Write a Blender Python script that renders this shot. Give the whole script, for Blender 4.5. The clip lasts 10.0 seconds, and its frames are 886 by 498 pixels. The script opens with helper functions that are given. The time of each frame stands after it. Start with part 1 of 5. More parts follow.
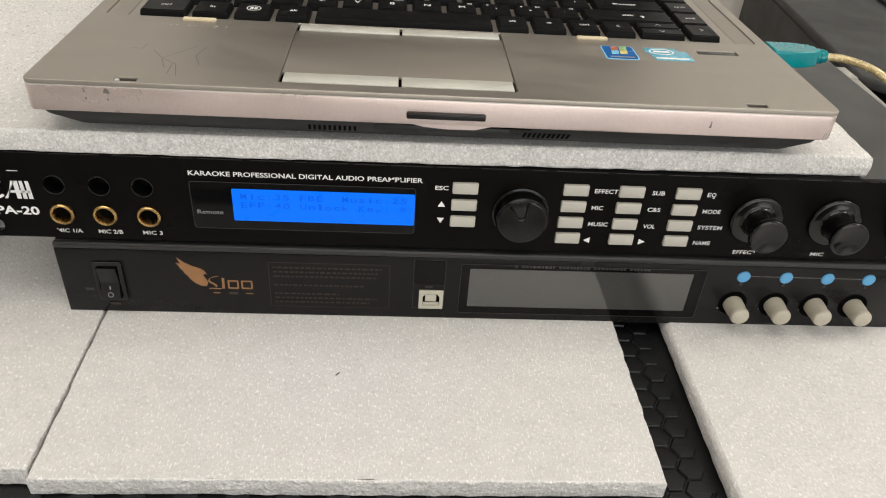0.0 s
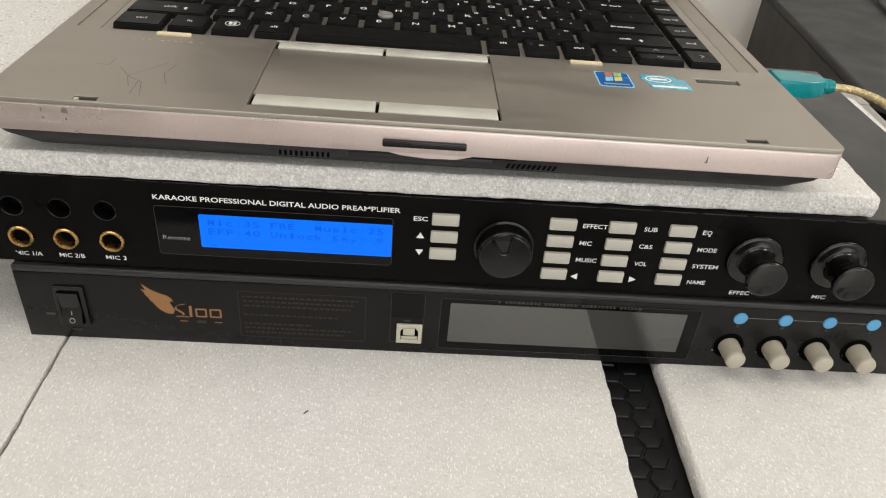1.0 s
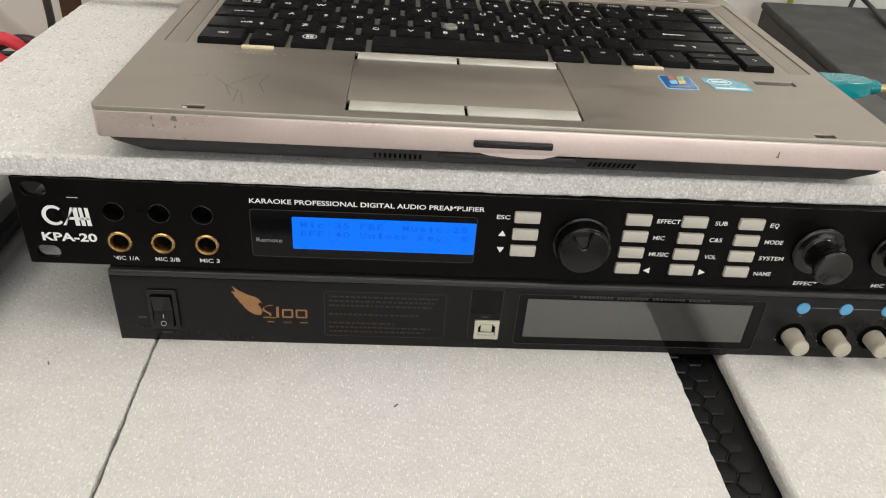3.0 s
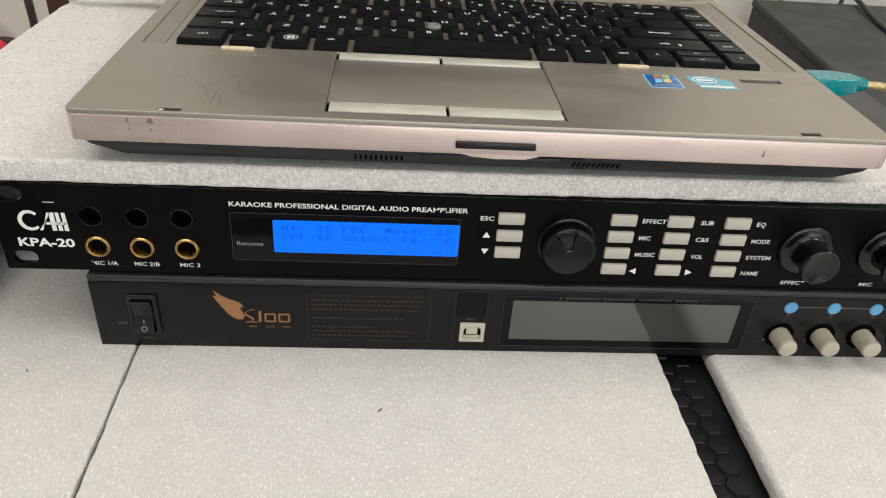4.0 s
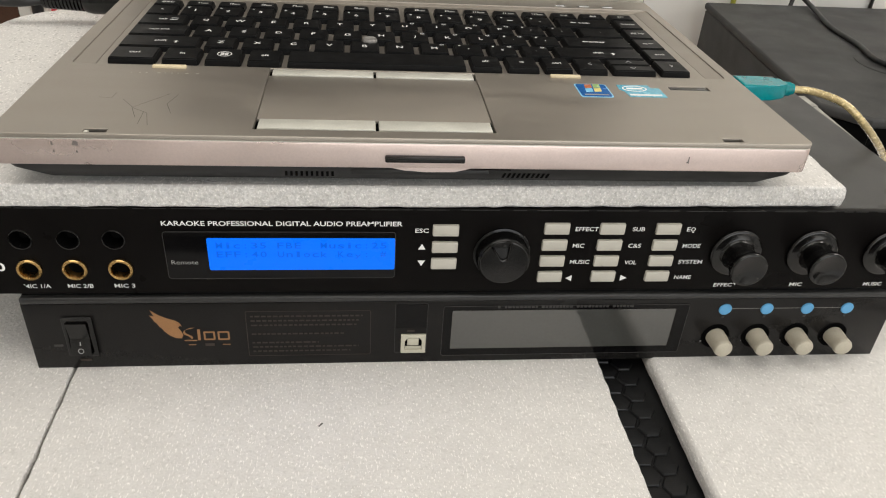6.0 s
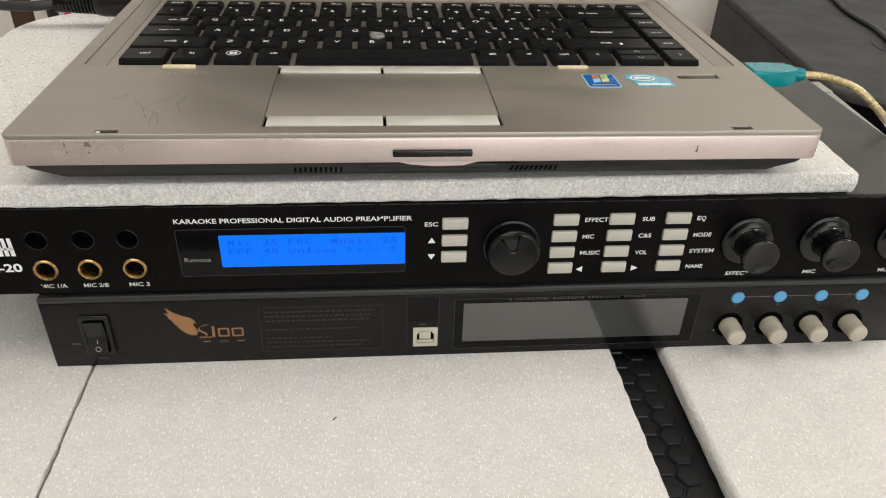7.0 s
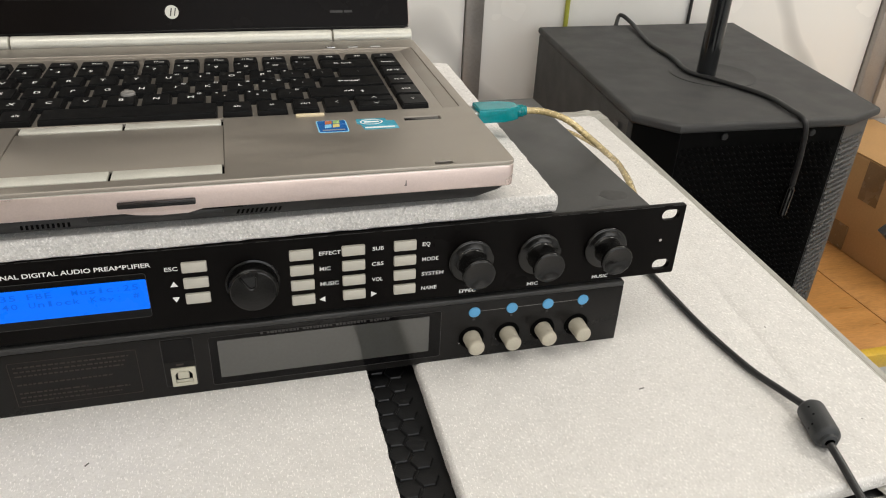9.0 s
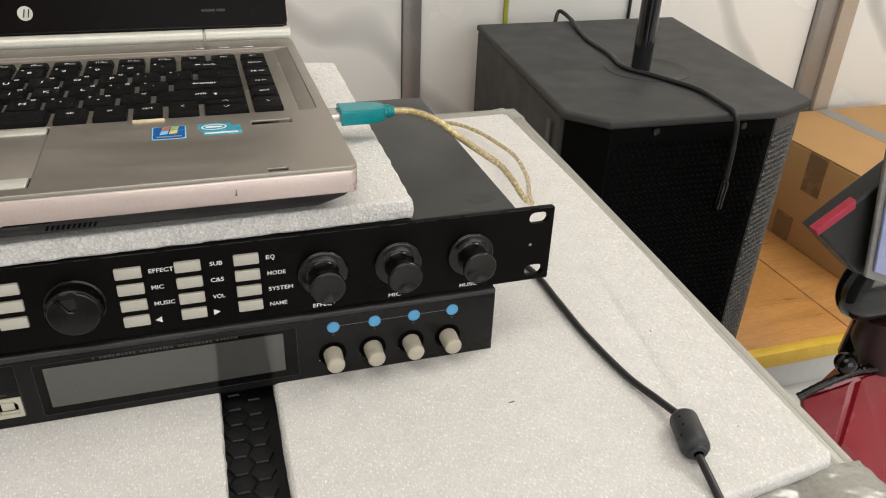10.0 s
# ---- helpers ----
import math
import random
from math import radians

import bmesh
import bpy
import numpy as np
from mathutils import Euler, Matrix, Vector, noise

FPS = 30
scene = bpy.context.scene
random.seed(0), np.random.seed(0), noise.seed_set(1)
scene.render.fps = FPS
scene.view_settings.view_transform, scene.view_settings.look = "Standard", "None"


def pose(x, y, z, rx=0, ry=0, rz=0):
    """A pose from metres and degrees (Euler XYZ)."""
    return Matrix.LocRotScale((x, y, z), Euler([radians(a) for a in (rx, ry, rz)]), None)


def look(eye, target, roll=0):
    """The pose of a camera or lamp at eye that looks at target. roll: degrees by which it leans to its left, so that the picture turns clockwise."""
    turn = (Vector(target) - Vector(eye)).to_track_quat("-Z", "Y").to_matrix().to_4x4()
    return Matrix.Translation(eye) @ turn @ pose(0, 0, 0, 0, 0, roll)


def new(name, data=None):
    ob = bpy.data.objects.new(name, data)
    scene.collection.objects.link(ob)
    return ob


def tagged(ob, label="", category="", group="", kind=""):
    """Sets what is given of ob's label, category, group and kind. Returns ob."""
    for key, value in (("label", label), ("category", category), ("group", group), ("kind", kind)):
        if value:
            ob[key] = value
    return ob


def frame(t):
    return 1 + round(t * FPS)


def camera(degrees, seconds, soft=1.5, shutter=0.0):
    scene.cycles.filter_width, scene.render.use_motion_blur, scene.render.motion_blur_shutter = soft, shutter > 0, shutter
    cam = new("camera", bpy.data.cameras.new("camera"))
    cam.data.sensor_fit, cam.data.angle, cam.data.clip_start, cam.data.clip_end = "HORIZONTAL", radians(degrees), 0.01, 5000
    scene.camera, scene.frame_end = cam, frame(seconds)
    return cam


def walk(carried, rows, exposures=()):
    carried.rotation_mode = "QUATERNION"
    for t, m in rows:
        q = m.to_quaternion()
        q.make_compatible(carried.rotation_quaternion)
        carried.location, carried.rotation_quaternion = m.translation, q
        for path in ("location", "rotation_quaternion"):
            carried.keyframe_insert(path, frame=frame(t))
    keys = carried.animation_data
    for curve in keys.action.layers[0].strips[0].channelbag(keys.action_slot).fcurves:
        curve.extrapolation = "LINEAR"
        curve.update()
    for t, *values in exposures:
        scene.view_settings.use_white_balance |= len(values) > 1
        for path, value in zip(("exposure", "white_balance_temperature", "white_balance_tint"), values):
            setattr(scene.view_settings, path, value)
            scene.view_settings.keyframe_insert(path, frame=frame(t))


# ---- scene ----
EXPOSURE = -0.14
cam = camera(61.08, 10.0, soft=1.1)
# seconds, eye in metres, then yaw, pitch and lean in degrees
PATH = [
    (0.0, -0.0529, -0.2908, 0.2461, -4.81, -35.01, 4.36),
    (0.5, -0.0321, -0.2831, 0.2485, -5.43, -35.22, 4.74),
    (1.0, -0.0392, -0.2695, 0.2455, -3.99, -34.45, 5.37),
    (1.5, -0.0601, -0.2946, 0.2495, -4.29, -33.54, 5.03),
    (2.0, -0.0747, -0.2952, 0.2391, -4.93, -33.25, 4.83),
    (2.5, -0.0813, -0.2908, 0.2433, -4.60, -32.95, 4.56),
    (4.0, -0.0746, -0.2820, 0.2420, -5.08, -32.95, 4.32),
    (4.5, -0.0736, -0.2897, 0.2438, -6.12, -32.92, 4.42),
    (5.0, -0.0710, -0.2868, 0.2410, -7.41, -32.90, 4.60),
    (5.5, -0.0631, -0.2836, 0.2467, -7.99, -32.22, 4.63),
    (7.0, -0.0554, -0.2855, 0.2473, -5.99, -32.85, 2.14),
    (7.5, -0.0529, -0.2960, 0.2496, -6.99, -32.50, 2.19),
    (8.0, -0.0458, -0.2986, 0.2500, -9.33, -31.63, 2.49),
    (8.5, -0.0138, -0.3093, 0.2604, -12.78, -30.54, 2.81),
    (9.0, 0.0092, -0.3240, 0.2649, -16.02, -29.76, 2.69),
    (9.5, 0.0417, -0.3355, 0.2669, -18.41, -29.39, 2.51),
    (10.0, 0.0732, -0.3177, 0.2596, -18.58, -29.69, 2.33),
]


def aim(x, y, z, yaw, pitch, lean):
    a, b = radians(yaw), radians(pitch)
    ahead = Vector((-math.sin(a) * math.cos(b), math.cos(a) * math.cos(b), math.sin(b)))
    return look((x, y, z), Vector((x, y, z)) + ahead, lean)


walk(cam, [(t, aim(*row)) for t, *row in PATH], exposures=[(0.0, EXPOSURE), (8.0, EXPOSURE), (9.3, EXPOSURE - 0.06), (10.0, EXPOSURE - 0.08)])

# ---- light ----
world = bpy.data.worlds.new("daylight")
world.use_nodes = True
scene.world = world
wn = world.node_tree.nodes
sky = wn.new("ShaderNodeTexSky")
sky.sky_type, sky.sun_disc = "NISHITA", False
sky.sun_elevation, sky.sun_rotation = radians(40), radians(200)
wn["Background"].inputs["Strength"].default_value = 0.1
world.node_tree.links.new(sky.outputs[0], wn["Background"].inputs["Color"])


def area_lamp(name, eye, target, w, h, watts, colour):
    data = bpy.data.lights.new(name, "AREA")
    data.shape, data.size, data.size_y, data.energy, data.color = "RECTANGLE", w, h, watts, colour
    ob = new(name, data)
    ob.matrix_world = look(eye, target)
    return ob


area_lamp("shopfront_daylight", (1.15, -2.92, 0.75), (1.15, 0, 0.55), 3.0, 2.3, 56, (1.0, 0.985, 0.955))
area_lamp("ceiling_panel_light", (-0.55, -0.6, 2.15), (-0.55, -0.6, 0), 2.4, 1.2, 31, (1.0, 0.955, 0.885))
area_lamp("ceiling_panel_light", (2.2, 0.25, 2.15), (2.2, 0.25, 0), 1.2, 0.6, 45, (1.0, 0.955, 0.885))

# ---- materials ----


def mat(name, colour, rough=0.5, metal=0.0, var=0.12, scale=60.0, fine=900.0, bump=0.0, bscale=800.0, coat=0.0, spec=0.5,
        rvar=0.08, transmission=0.0, stretch=(1, 1, 1), ior=1.45):
    """A surface with two scales of tone, a varied gloss and fine relief."""
    m = bpy.data.materials.new(name)
    m.use_nodes = True
    nt = m.node_tree
    n, l = nt.nodes, nt.links
    b = n["Principled BSDF"]
    co = n.new("ShaderNodeTexCoord")
    mp = n.new("ShaderNodeMapping")
    mp.inputs["Scale"].default_value = stretch
    l.new(co.outputs["Object"], mp.inputs["Vector"])
    big, small = n.new("ShaderNodeTexNoise"), n.new("ShaderNodeTexNoise")
    big.inputs["Scale"].default_value, small.inputs["Scale"].default_value = scale, fine
    big.inputs["Detail"].default_value = 4
    for t in (big, small):
        l.new(mp.outputs[0], t.inputs["Vector"])
    add = n.new("ShaderNodeMath")
    add.operation = "ADD"
    l.new(big.outputs[0], add.inputs[0])
    l.new(small.outputs[0], add.inputs[1])
    ramp = n.new("ShaderNodeMapRange")
    ramp.inputs["From Min"].default_value, ramp.inputs["From Max"].default_value = 0.6, 1.4
    ramp.inputs["To Min"].default_value, ramp.inputs["To Max"].default_value = 1 - var, 1 + var
    l.new(add.outputs[0], ramp.inputs["Value"])
    mul = n.new("ShaderNodeVectorMath")
    mul.operation = "SCALE"
    mul.inputs[0].default_value = colour
    l.new(ramp.outputs[0], mul.inputs["Scale"])
    l.new(mul.outputs[0], b.inputs["Base Color"])
    rr = n.new("ShaderNodeMapRange")
    rr.inputs["From Min"].default_value, rr.inputs["From Max"].default_value = 0.3, 0.7
    rr.inputs["To Min"].default_value, rr.inputs["To Max"].default_value = max(0.02, rough - rvar), min(1, rough + rvar)
    l.new(big.outputs[0], rr.inputs["Value"])
    l.new(rr.outputs[0], b.inputs["Roughness"])
    b.inputs["Metallic"].default_value = metal
    b.inputs["Coat Weight"].default_value = coat
    b.inputs["Specular IOR Level"].default_value = spec
    b.inputs["Transmission Weight"].default_value = transmission
    b.inputs["IOR"].default_value = ior
    if bump:
        t = n.new("ShaderNodeTexNoise")
        t.inputs["Scale"].default_value, t.inputs["Detail"].default_value = bscale, 3
        l.new(mp.outputs[0], t.inputs["Vector"])
        bp = n.new("ShaderNodeBump")
        bp.inputs["Strength"].default_value, bp.inputs["Distance"].default_value = bump, 0.001
        l.new(t.outputs[0], bp.inputs["Height"])
        l.new(bp.outputs[0], b.inputs["Normal"])
    return m


def glowing(name, colour, strength):
    m = mat(name, tuple(0.02 * c for c in colour), 0.3, spec=0.2)
    b = m.node_tree.nodes["Principled BSDF"]
    b.inputs["Emission Color"].default_value = (*colour, 1)
    b.inputs["Emission Strength"].default_value = strength
    return m


def foam_material(name="white_foam", low=0.975, high=1.02, dark=0.94, light=1.05, relief=0.46):
    """White expanded polyethylene: closed cells about two millimetres wide, each with its own tone and shine."""
    m = mat(name, (0.7, 0.69, 0.66), 0.5, 0, 0.05, 25, 500)
    nt = m.node_tree
    n, l = nt.nodes, nt.links
    b = n["Principled BSDF"]
    co = n.new("ShaderNodeTexCoord")
    cells, fine, flakes = n.new("ShaderNodeTexVoronoi"), n.new("ShaderNodeTexNoise"), n.new("ShaderNodeTexVoronoi")
    cells.inputs["Scale"].default_value = 560
    fine.inputs["Scale"].default_value, fine.inputs["Detail"].default_value = 950, 3
    flakes.inputs["Scale"].default_value = 800
    for t in (cells, fine, flakes):
        l.new(co.outputs["Object"], t.inputs["Vector"])
    sep, sep2 = n.new("ShaderNodeSeparateColor"), n.new("ShaderNodeSeparateColor")
    l.new(flakes.outputs["Color"], sep.inputs[0])
    l.new(cells.outputs["Color"], sep2.inputs[0])
    # tone of each cell
    tone = n.new("ShaderNodeMapRange")
    tone.inputs["To Min"].default_value, tone.inputs["To Max"].default_value = low, high
    l.new(sep2.outputs[0], tone.inputs["Value"])
    grain = n.new("ShaderNodeMapRange")
    grain.inputs["From Min"].default_value, grain.inputs["From Max"].default_value = 0.3, 0.7
    grain.inputs["To Min"].default_value, grain.inputs["To Max"].default_value = dark, light
    l.new(fine.outputs[0], grain.inputs["Value"])
    both = n.new("ShaderNodeMath")
    both.operation = "MULTIPLY"
    l.new(tone.outputs[0], both.inputs[0])
    l.new(grain.outputs[0], both.inputs[1])
    # bright elongated flecks: the foam's sparkle, painted into the base colour
    glint_flecks = n.new("ShaderNodeTexNoise")
    glint_flecks.inputs["Scale"].default_value, glint_flecks.inputs["Detail"].default_value = 1050, 1
    along = n.new("ShaderNodeMapping")
    along.inputs["Scale"].default_value = (1.25, 0.42, 1.0)
    along.inputs["Rotation"].default_value = (0, 0, radians(8))
    l.new(co.outputs["Object"], along.inputs["Vector"])
    l.new(along.outputs[0], glint_flecks.inputs["Vector"])
    cloud = n.new("ShaderNodeTexNoise")
    cloud.inputs["Scale"].default_value, cloud.inputs["Detail"].default_value = 70, 5
    l.new(co.outputs["Object"], cloud.inputs["Vector"])
    mottle = n.new("ShaderNodeMapRange")
    mottle.inputs["From Min"].default_value, mottle.inputs["From Max"].default_value = 0.3, 0.7
    mottle.inputs["To Min"].default_value, mottle.inputs["To Max"].default_value = 0.96, 1.03
    l.new(cloud.outputs[0], mottle.inputs["Value"])
    soft_tone = n.new("ShaderNodeMath")
    soft_tone.operation = "MULTIPLY"
    l.new(both.outputs[0], soft_tone.inputs[0])
    l.new(mottle.outputs[0], soft_tone.inputs[1])
    glint = n.new("ShaderNodeMapRange")
    glint.inputs["From Min"].default_value, glint.inputs["From Max"].default_value = 0.605, 0.665
    glint.inputs["To Min"].default_value, glint.inputs["To Max"].default_value = 1.0, 1.3
    l.new(glint_flecks.outputs[0], glint.inputs["Value"])
    all3 = n.new("ShaderNodeMath")
    all3.operation = "MULTIPLY"
    l.new(soft_tone.outputs[0], all3.inputs[0])
    l.new(glint.outputs[0], all3.inputs[1])
    shade = n.new("ShaderNodeVectorMath")
    shade.operation = "SCALE"
    shade.inputs[0].default_value = (0.63, 0.613, 0.592)
    l.new(all3.outputs[0], shade.inputs["Scale"])
    l.new(shade.outputs[0], b.inputs["Base Color"])
    mix = n.new("ShaderNodeMath")
    mix.operation = "ADD"
    l.new(cells.outputs["Distance"], mix.inputs[0])
    l.new(fine.outputs[0], mix.inputs[1])
    bp = n.new("ShaderNodeBump")
    bp.inputs["Strength"].default_value, bp.inputs["Distance"].default_value = relief, 0.0005
    l.new(mix.outputs[0], bp.inputs["Height"])
    l.new(bp.outputs[0], b.inputs["Normal"])
    gloss = n.new("ShaderNodeMapRange")
    gloss.inputs["From Min"].default_value, gloss.inputs["From Max"].default_value = 0.90, 0.94
    gloss.inputs["To Min"].default_value, gloss.inputs["To Max"].default_value = 0.62, 0.2
    l.new(sep.outputs[1], gloss.inputs["Value"])
    l.new(gloss.outputs[0], b.inputs["Roughness"])
    return m


def marble_material():
    """Glazed white wall panel with thin grey veins."""
    m = mat("marble_panel", (0.72, 0.71, 0.68), 0.22, 0, 0.04, 3, 40)
    nt = m.node_tree
    n, l = nt.nodes, nt.links
    b = n["Principled BSDF"]
    co = n.new("ShaderNodeTexCoord")
    warp = n.new("ShaderNodeTexNoise")
    warp.inputs["Scale"].default_value, warp.inputs["Detail"].default_value = 1.8, 6
    l.new(co.outputs["Object"], warp.inputs["Vector"])
    vein = n.new("ShaderNodeTexWave")
    vein.bands_direction = "DIAGONAL"
    vein.inputs["Scale"].default_value, vein.inputs["Distortion"].default_value = 0.8, 6.0
    vein.inputs["Detail"].default_value, vein.inputs["Detail Scale"].default_value = 3, 1.2
    l.new(co.outputs["Object"], vein.inputs["Vector"])
    cut = n.new("ShaderNodeMapRange")
    cut.inputs["From Min"].default_value, cut.inputs["From Max"].default_value = 0.0, 0.05
    cut.inputs["To Min"].default_value, cut.inputs["To Max"].default_value = 1.0, 0.0
    l.new(vein.outputs["Fac"], cut.inputs["Value"])
    fade = n.new("ShaderNodeMath")
    fade.operation = "MULTIPLY"
    l.new(cut.outputs[0], fade.inputs[0])
    l.new(warp.outputs[0], fade.inputs[1])
    mix = n.new("ShaderNodeMix")
    mix.data_type = "RGBA"
    mix.inputs["A"].default_value = (0.82, 0.81, 0.78, 1)
    mix.inputs["B"].default_value = (0.35, 0.35, 0.34, 1)
    l.new(fade.outputs[0], mix.inputs["Factor"])
    l.new(mix.outputs["Result"], b.inputs["Base Color"])
    return m


def wood_material():
    m = mat("varnished_wood", (0.44, 0.21, 0.062), 0.35, 0, 0.28, 5, 60, stretch=(1, 7, 1), bump=0.1, bscale=120)
    return m


FOAM = foam_material()
CUTFOAM = foam_material("cut_foam_edge", 0.9, 1.06, 0.84, 1.12, 0.9)
MARBLE = marble_material()
WOOD = wood_material()
PANEL = mat("black_powder_coat", (0.0036, 0.003, 0.0028), 0.34, 0, 0.25, 30, 1500, bump=0.06, bscale=2600, spec=0.08)
CHASSIS = mat("black_painted_steel", (0.022, 0.022, 0.022), 0.4, 0, 0.3, 14, 900, bump=0.05, bscale=1800, rvar=0.12)
LOWER = mat("glossy_black_panel", (0.0105, 0.0098, 0.0094), 0.24, 0, 0.2, 20, 900, rvar=0.05, spec=0.2)
PLASTIC = mat("black_plastic", (0.0032, 0.003, 0.003), 0.15, 0, 0.2, 60, 1500, bump=0.04, bscale=1500)
KNOB = mat("black_soft_plastic", (0.003, 0.003, 0.003), 0.22, 0, 0.2, 60, 1500, spec=0.35)
# near-black that puts the shade of shallow holes, slots and gaps into the colour
HOLE = mat("hole_shade", (0.0025, 0.0025, 0.0025), 0.9, spec=0.03)
PRINT = mat("white_print", (0.78, 0.78, 0.77), 0.55, 0, 0.08, 300, 3000)
DIMPRINT = mat("faded_print", (0.03, 0.028, 0.027), 0.5, 0, 0.25, 400, 3000)
COPPER = mat("copper_print", (0.30, 0.15, 0.062), 0.45, 0.2, 0.15, 200, 2000)
COPPERDIM = mat("dull_copper_print", (0.028, 0.019, 0.014), 0.5, 0.1, 0.25, 300, 2000)
BRASS = mat("brass", (0.46, 0.30, 0.12), 0.28, 1.0, 0.15, 200, 2500)
STEEL = mat("nickel_steel", (0.55, 0.54, 0.52), 0.3, 1.0, 0.12, 120, 2000)
BUTTON = mat("beige_button", (0.46, 0.44, 0.385), 0.42, 0, 0.06, 90, 1800)
GREYKNOB = mat("warm_grey_knob", (0.42, 0.385, 0.31), 0.5, 0, 0.12, 120, 1800)
BLUE = mat("light_blue_button", (0.10, 0.34, 0.6), 0.38, 0, 0.08, 200, 2000)
IVORY = mat("ivory_plastic", (0.46, 0.44, 0.355), 0.4, 0, 0.08, 200, 2000)
LCDBLUE = glowing("blue_backlight", (0.0, 0.17, 1.0), 1.15)
LCDINK = glowing("lcd_ink", (0.0, 0.13, 0.86), 0.98)
WINDOW = mat("smoked_acrylic", (0.003, 0.0028, 0.003), 0.1, 0, 0.15, 50, 900, rvar=0.03, spec=0.22)
LCDGREY = mat("unlit_display", (0.05, 0.05, 0.046), 0.07, 0, 0.08, 30, 600, spec=1.0, rvar=0.02, coat=0.6)
DECK = mat("brushed_aluminium_deck", (0.36, 0.327, 0.287), 0.42, 0.75, 0.07, 12, 1400, bump=0.05, bscale=2400, stretch=(1, 4, 1))
SHELL = mat("silver_pink_metal", (0.64, 0.535, 0.505), 0.32, 0.82, 0.07, 25, 1300, bump=0.03, bscale=2500)
PADBTN = mat("worn_silver_button", (0.6, 0.59, 0.53), 0.4, 0.3, 0.1, 90, 1200)
UNDER = mat("dark_grey_plastic", (0.009, 0.009, 0.009), 0.45, 0, 0.2, 50, 1500)
KEY = mat("black_key", (0.008, 0.008, 0.0082), 0.42, 0, 0.25, 80, 1600, bump=0.05, bscale=3000, spec=0.12)
LEGEND = mat("key_legend", (0.7, 0.7, 0.69), 0.6)
BEZEL = mat("gloss_black_bezel", (0.005, 0.0038, 0.0034), 0.25, 0, 0.2, 30, 600, rvar=0.04, spec=0.07)
SCREEN = mat("dark_screen", (0.006, 0.0042, 0.0036), 0.22, 0, 0.2, 8, 300, spec=0.1)
TEAL = mat("teal_clear_plastic", (0.0, 0.30, 0.34), 0.15, 0, 0.15, 120, 900, transmission=0.35)
GOLDCABLE = mat("gold_braid_in_clear_jacket", (0.52, 0.41, 0.2), 0.24, 0.35, 0.35, 350, 1400, coat=0.8, bump=0.5, bscale=900)
CABLE = mat("black_cable", (0.014, 0.014, 0.015), 0.42, 0, 0.2, 90, 1500)
FERRITE = mat("ferrite_plastic", (0.024, 0.026, 0.028), 0.48, 0, 0.2, 90, 1500)
ABS = mat("black_honeycomb_laminate", (0.0085, 0.0086, 0.009), 0.36, 0, 0.3, 60, 1200, bump=0.1, bscale=1200)
RIBBED = mat("ribbed_black_laminate", (0.0085, 0.0086, 0.009), 0.34, 0, 0.3, 60, 1200)
rn, rl = RIBBED.node_tree.nodes, RIBBED.node_tree.links
ribs = rn.new("ShaderNodeTexWave")
ribs.bands_direction = "Y"
ribs.inputs["Scale"].default_value = 290
rib_bump = rn.new("ShaderNodeBump")
rib_bump.inputs["Strength"].default_value, rib_bump.inputs["Distance"].default_value = 0.16, 0.0002
rl.new(rn.new("ShaderNodeTexCoord").outputs["Object"], ribs.inputs["Vector"])
rl.new(ribs.outputs["Fac"], rib_bump.inputs["Height"])
rl.new(rib_bump.outputs[0], rn["Principled BSDF"].inputs["Normal"])
ALU = mat("aluminium_extrusion", (0.36, 0.35, 0.315), 0.55, 0.4, 0.14, 30, 900, stretch=(1, 1, 1))
CLEARTAPE = mat("crumpled_grey_tape", (0.25, 0.245, 0.215), 0.28, 0, 0.25, 60, 500, coat=0.4)
BALL = mat("scuffed_corner_metal", (0.4, 0.4, 0.37), 0.4, 0.7, 0.3, 60, 700, bump=0.3, bscale=120)
SPEAKER = mat("textured_black_paint", (0.036, 0.036, 0.036), 0.6, 0, 0.07, 20, 700, bump=0.35, bscale=700)
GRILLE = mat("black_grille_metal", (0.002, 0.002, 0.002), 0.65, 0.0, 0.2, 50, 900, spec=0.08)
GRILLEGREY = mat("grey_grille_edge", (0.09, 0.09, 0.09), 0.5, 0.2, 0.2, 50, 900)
CARD = mat("cardboard", (0.42, 0.24, 0.095), 0.75, 0, 0.1, 8, 200, bump=0.1, bscale=250)
TAPE = mat("brown_tape", (0.2, 0.12, 0.055), 0.25, 0, 0.15, 20, 200)
GREYTAPE = mat("grey_strap", (0.22, 0.21, 0.2), 0.4, 0, 0.2, 30, 200)
YELLOW = mat("yellow_edge_strip", (0.62, 0.4, 0.04), 0.4, 0, 0.15, 30, 300)
TILE = mat("pale_floor_tile", (0.55, 0.55, 0.54), 0.3, 0, 0.06, 3, 60)
PLASTER = mat("white_plaster", (0.74, 0.73, 0.7), 0.7, 0, 0.05, 2, 60, bump=0.05, bscale=120)
TRIM = mat("grey_metal_trim", (0.36, 0.34, 0.32), 0.35, 0.6, 0.1, 10, 200)
BEIGETRIM = mat("beige_frame", (0.45, 0.38, 0.31), 0.45, 0.1, 0.1, 10, 200)
RED = mat("red_paint", (0.24, 0.006, 0.016), 0.22, 0, 0.12, 10, 200, coat=0.6)
CRIMSON = mat("crimson_plastic", (0.34, 0.014, 0.042), 0.4, 0, 0.1, 40, 400)
GLOSSBLACK = mat("gloss_black_plastic", (0.008, 0.009, 0.01), 0.12, 0, 0.2, 12, 200, coat=0.4)
CLEAR = mat("bluish_clear_plastic", (0.42, 0.46, 0.72), 0.15, 0, 0.3, 12, 80, stretch=(1, 1, 0.2), transmission=0.3)
WHITECORD = mat("white_cord", (0.72, 0.7, 0.66), 0.5, 0, 0.1, 60, 900)
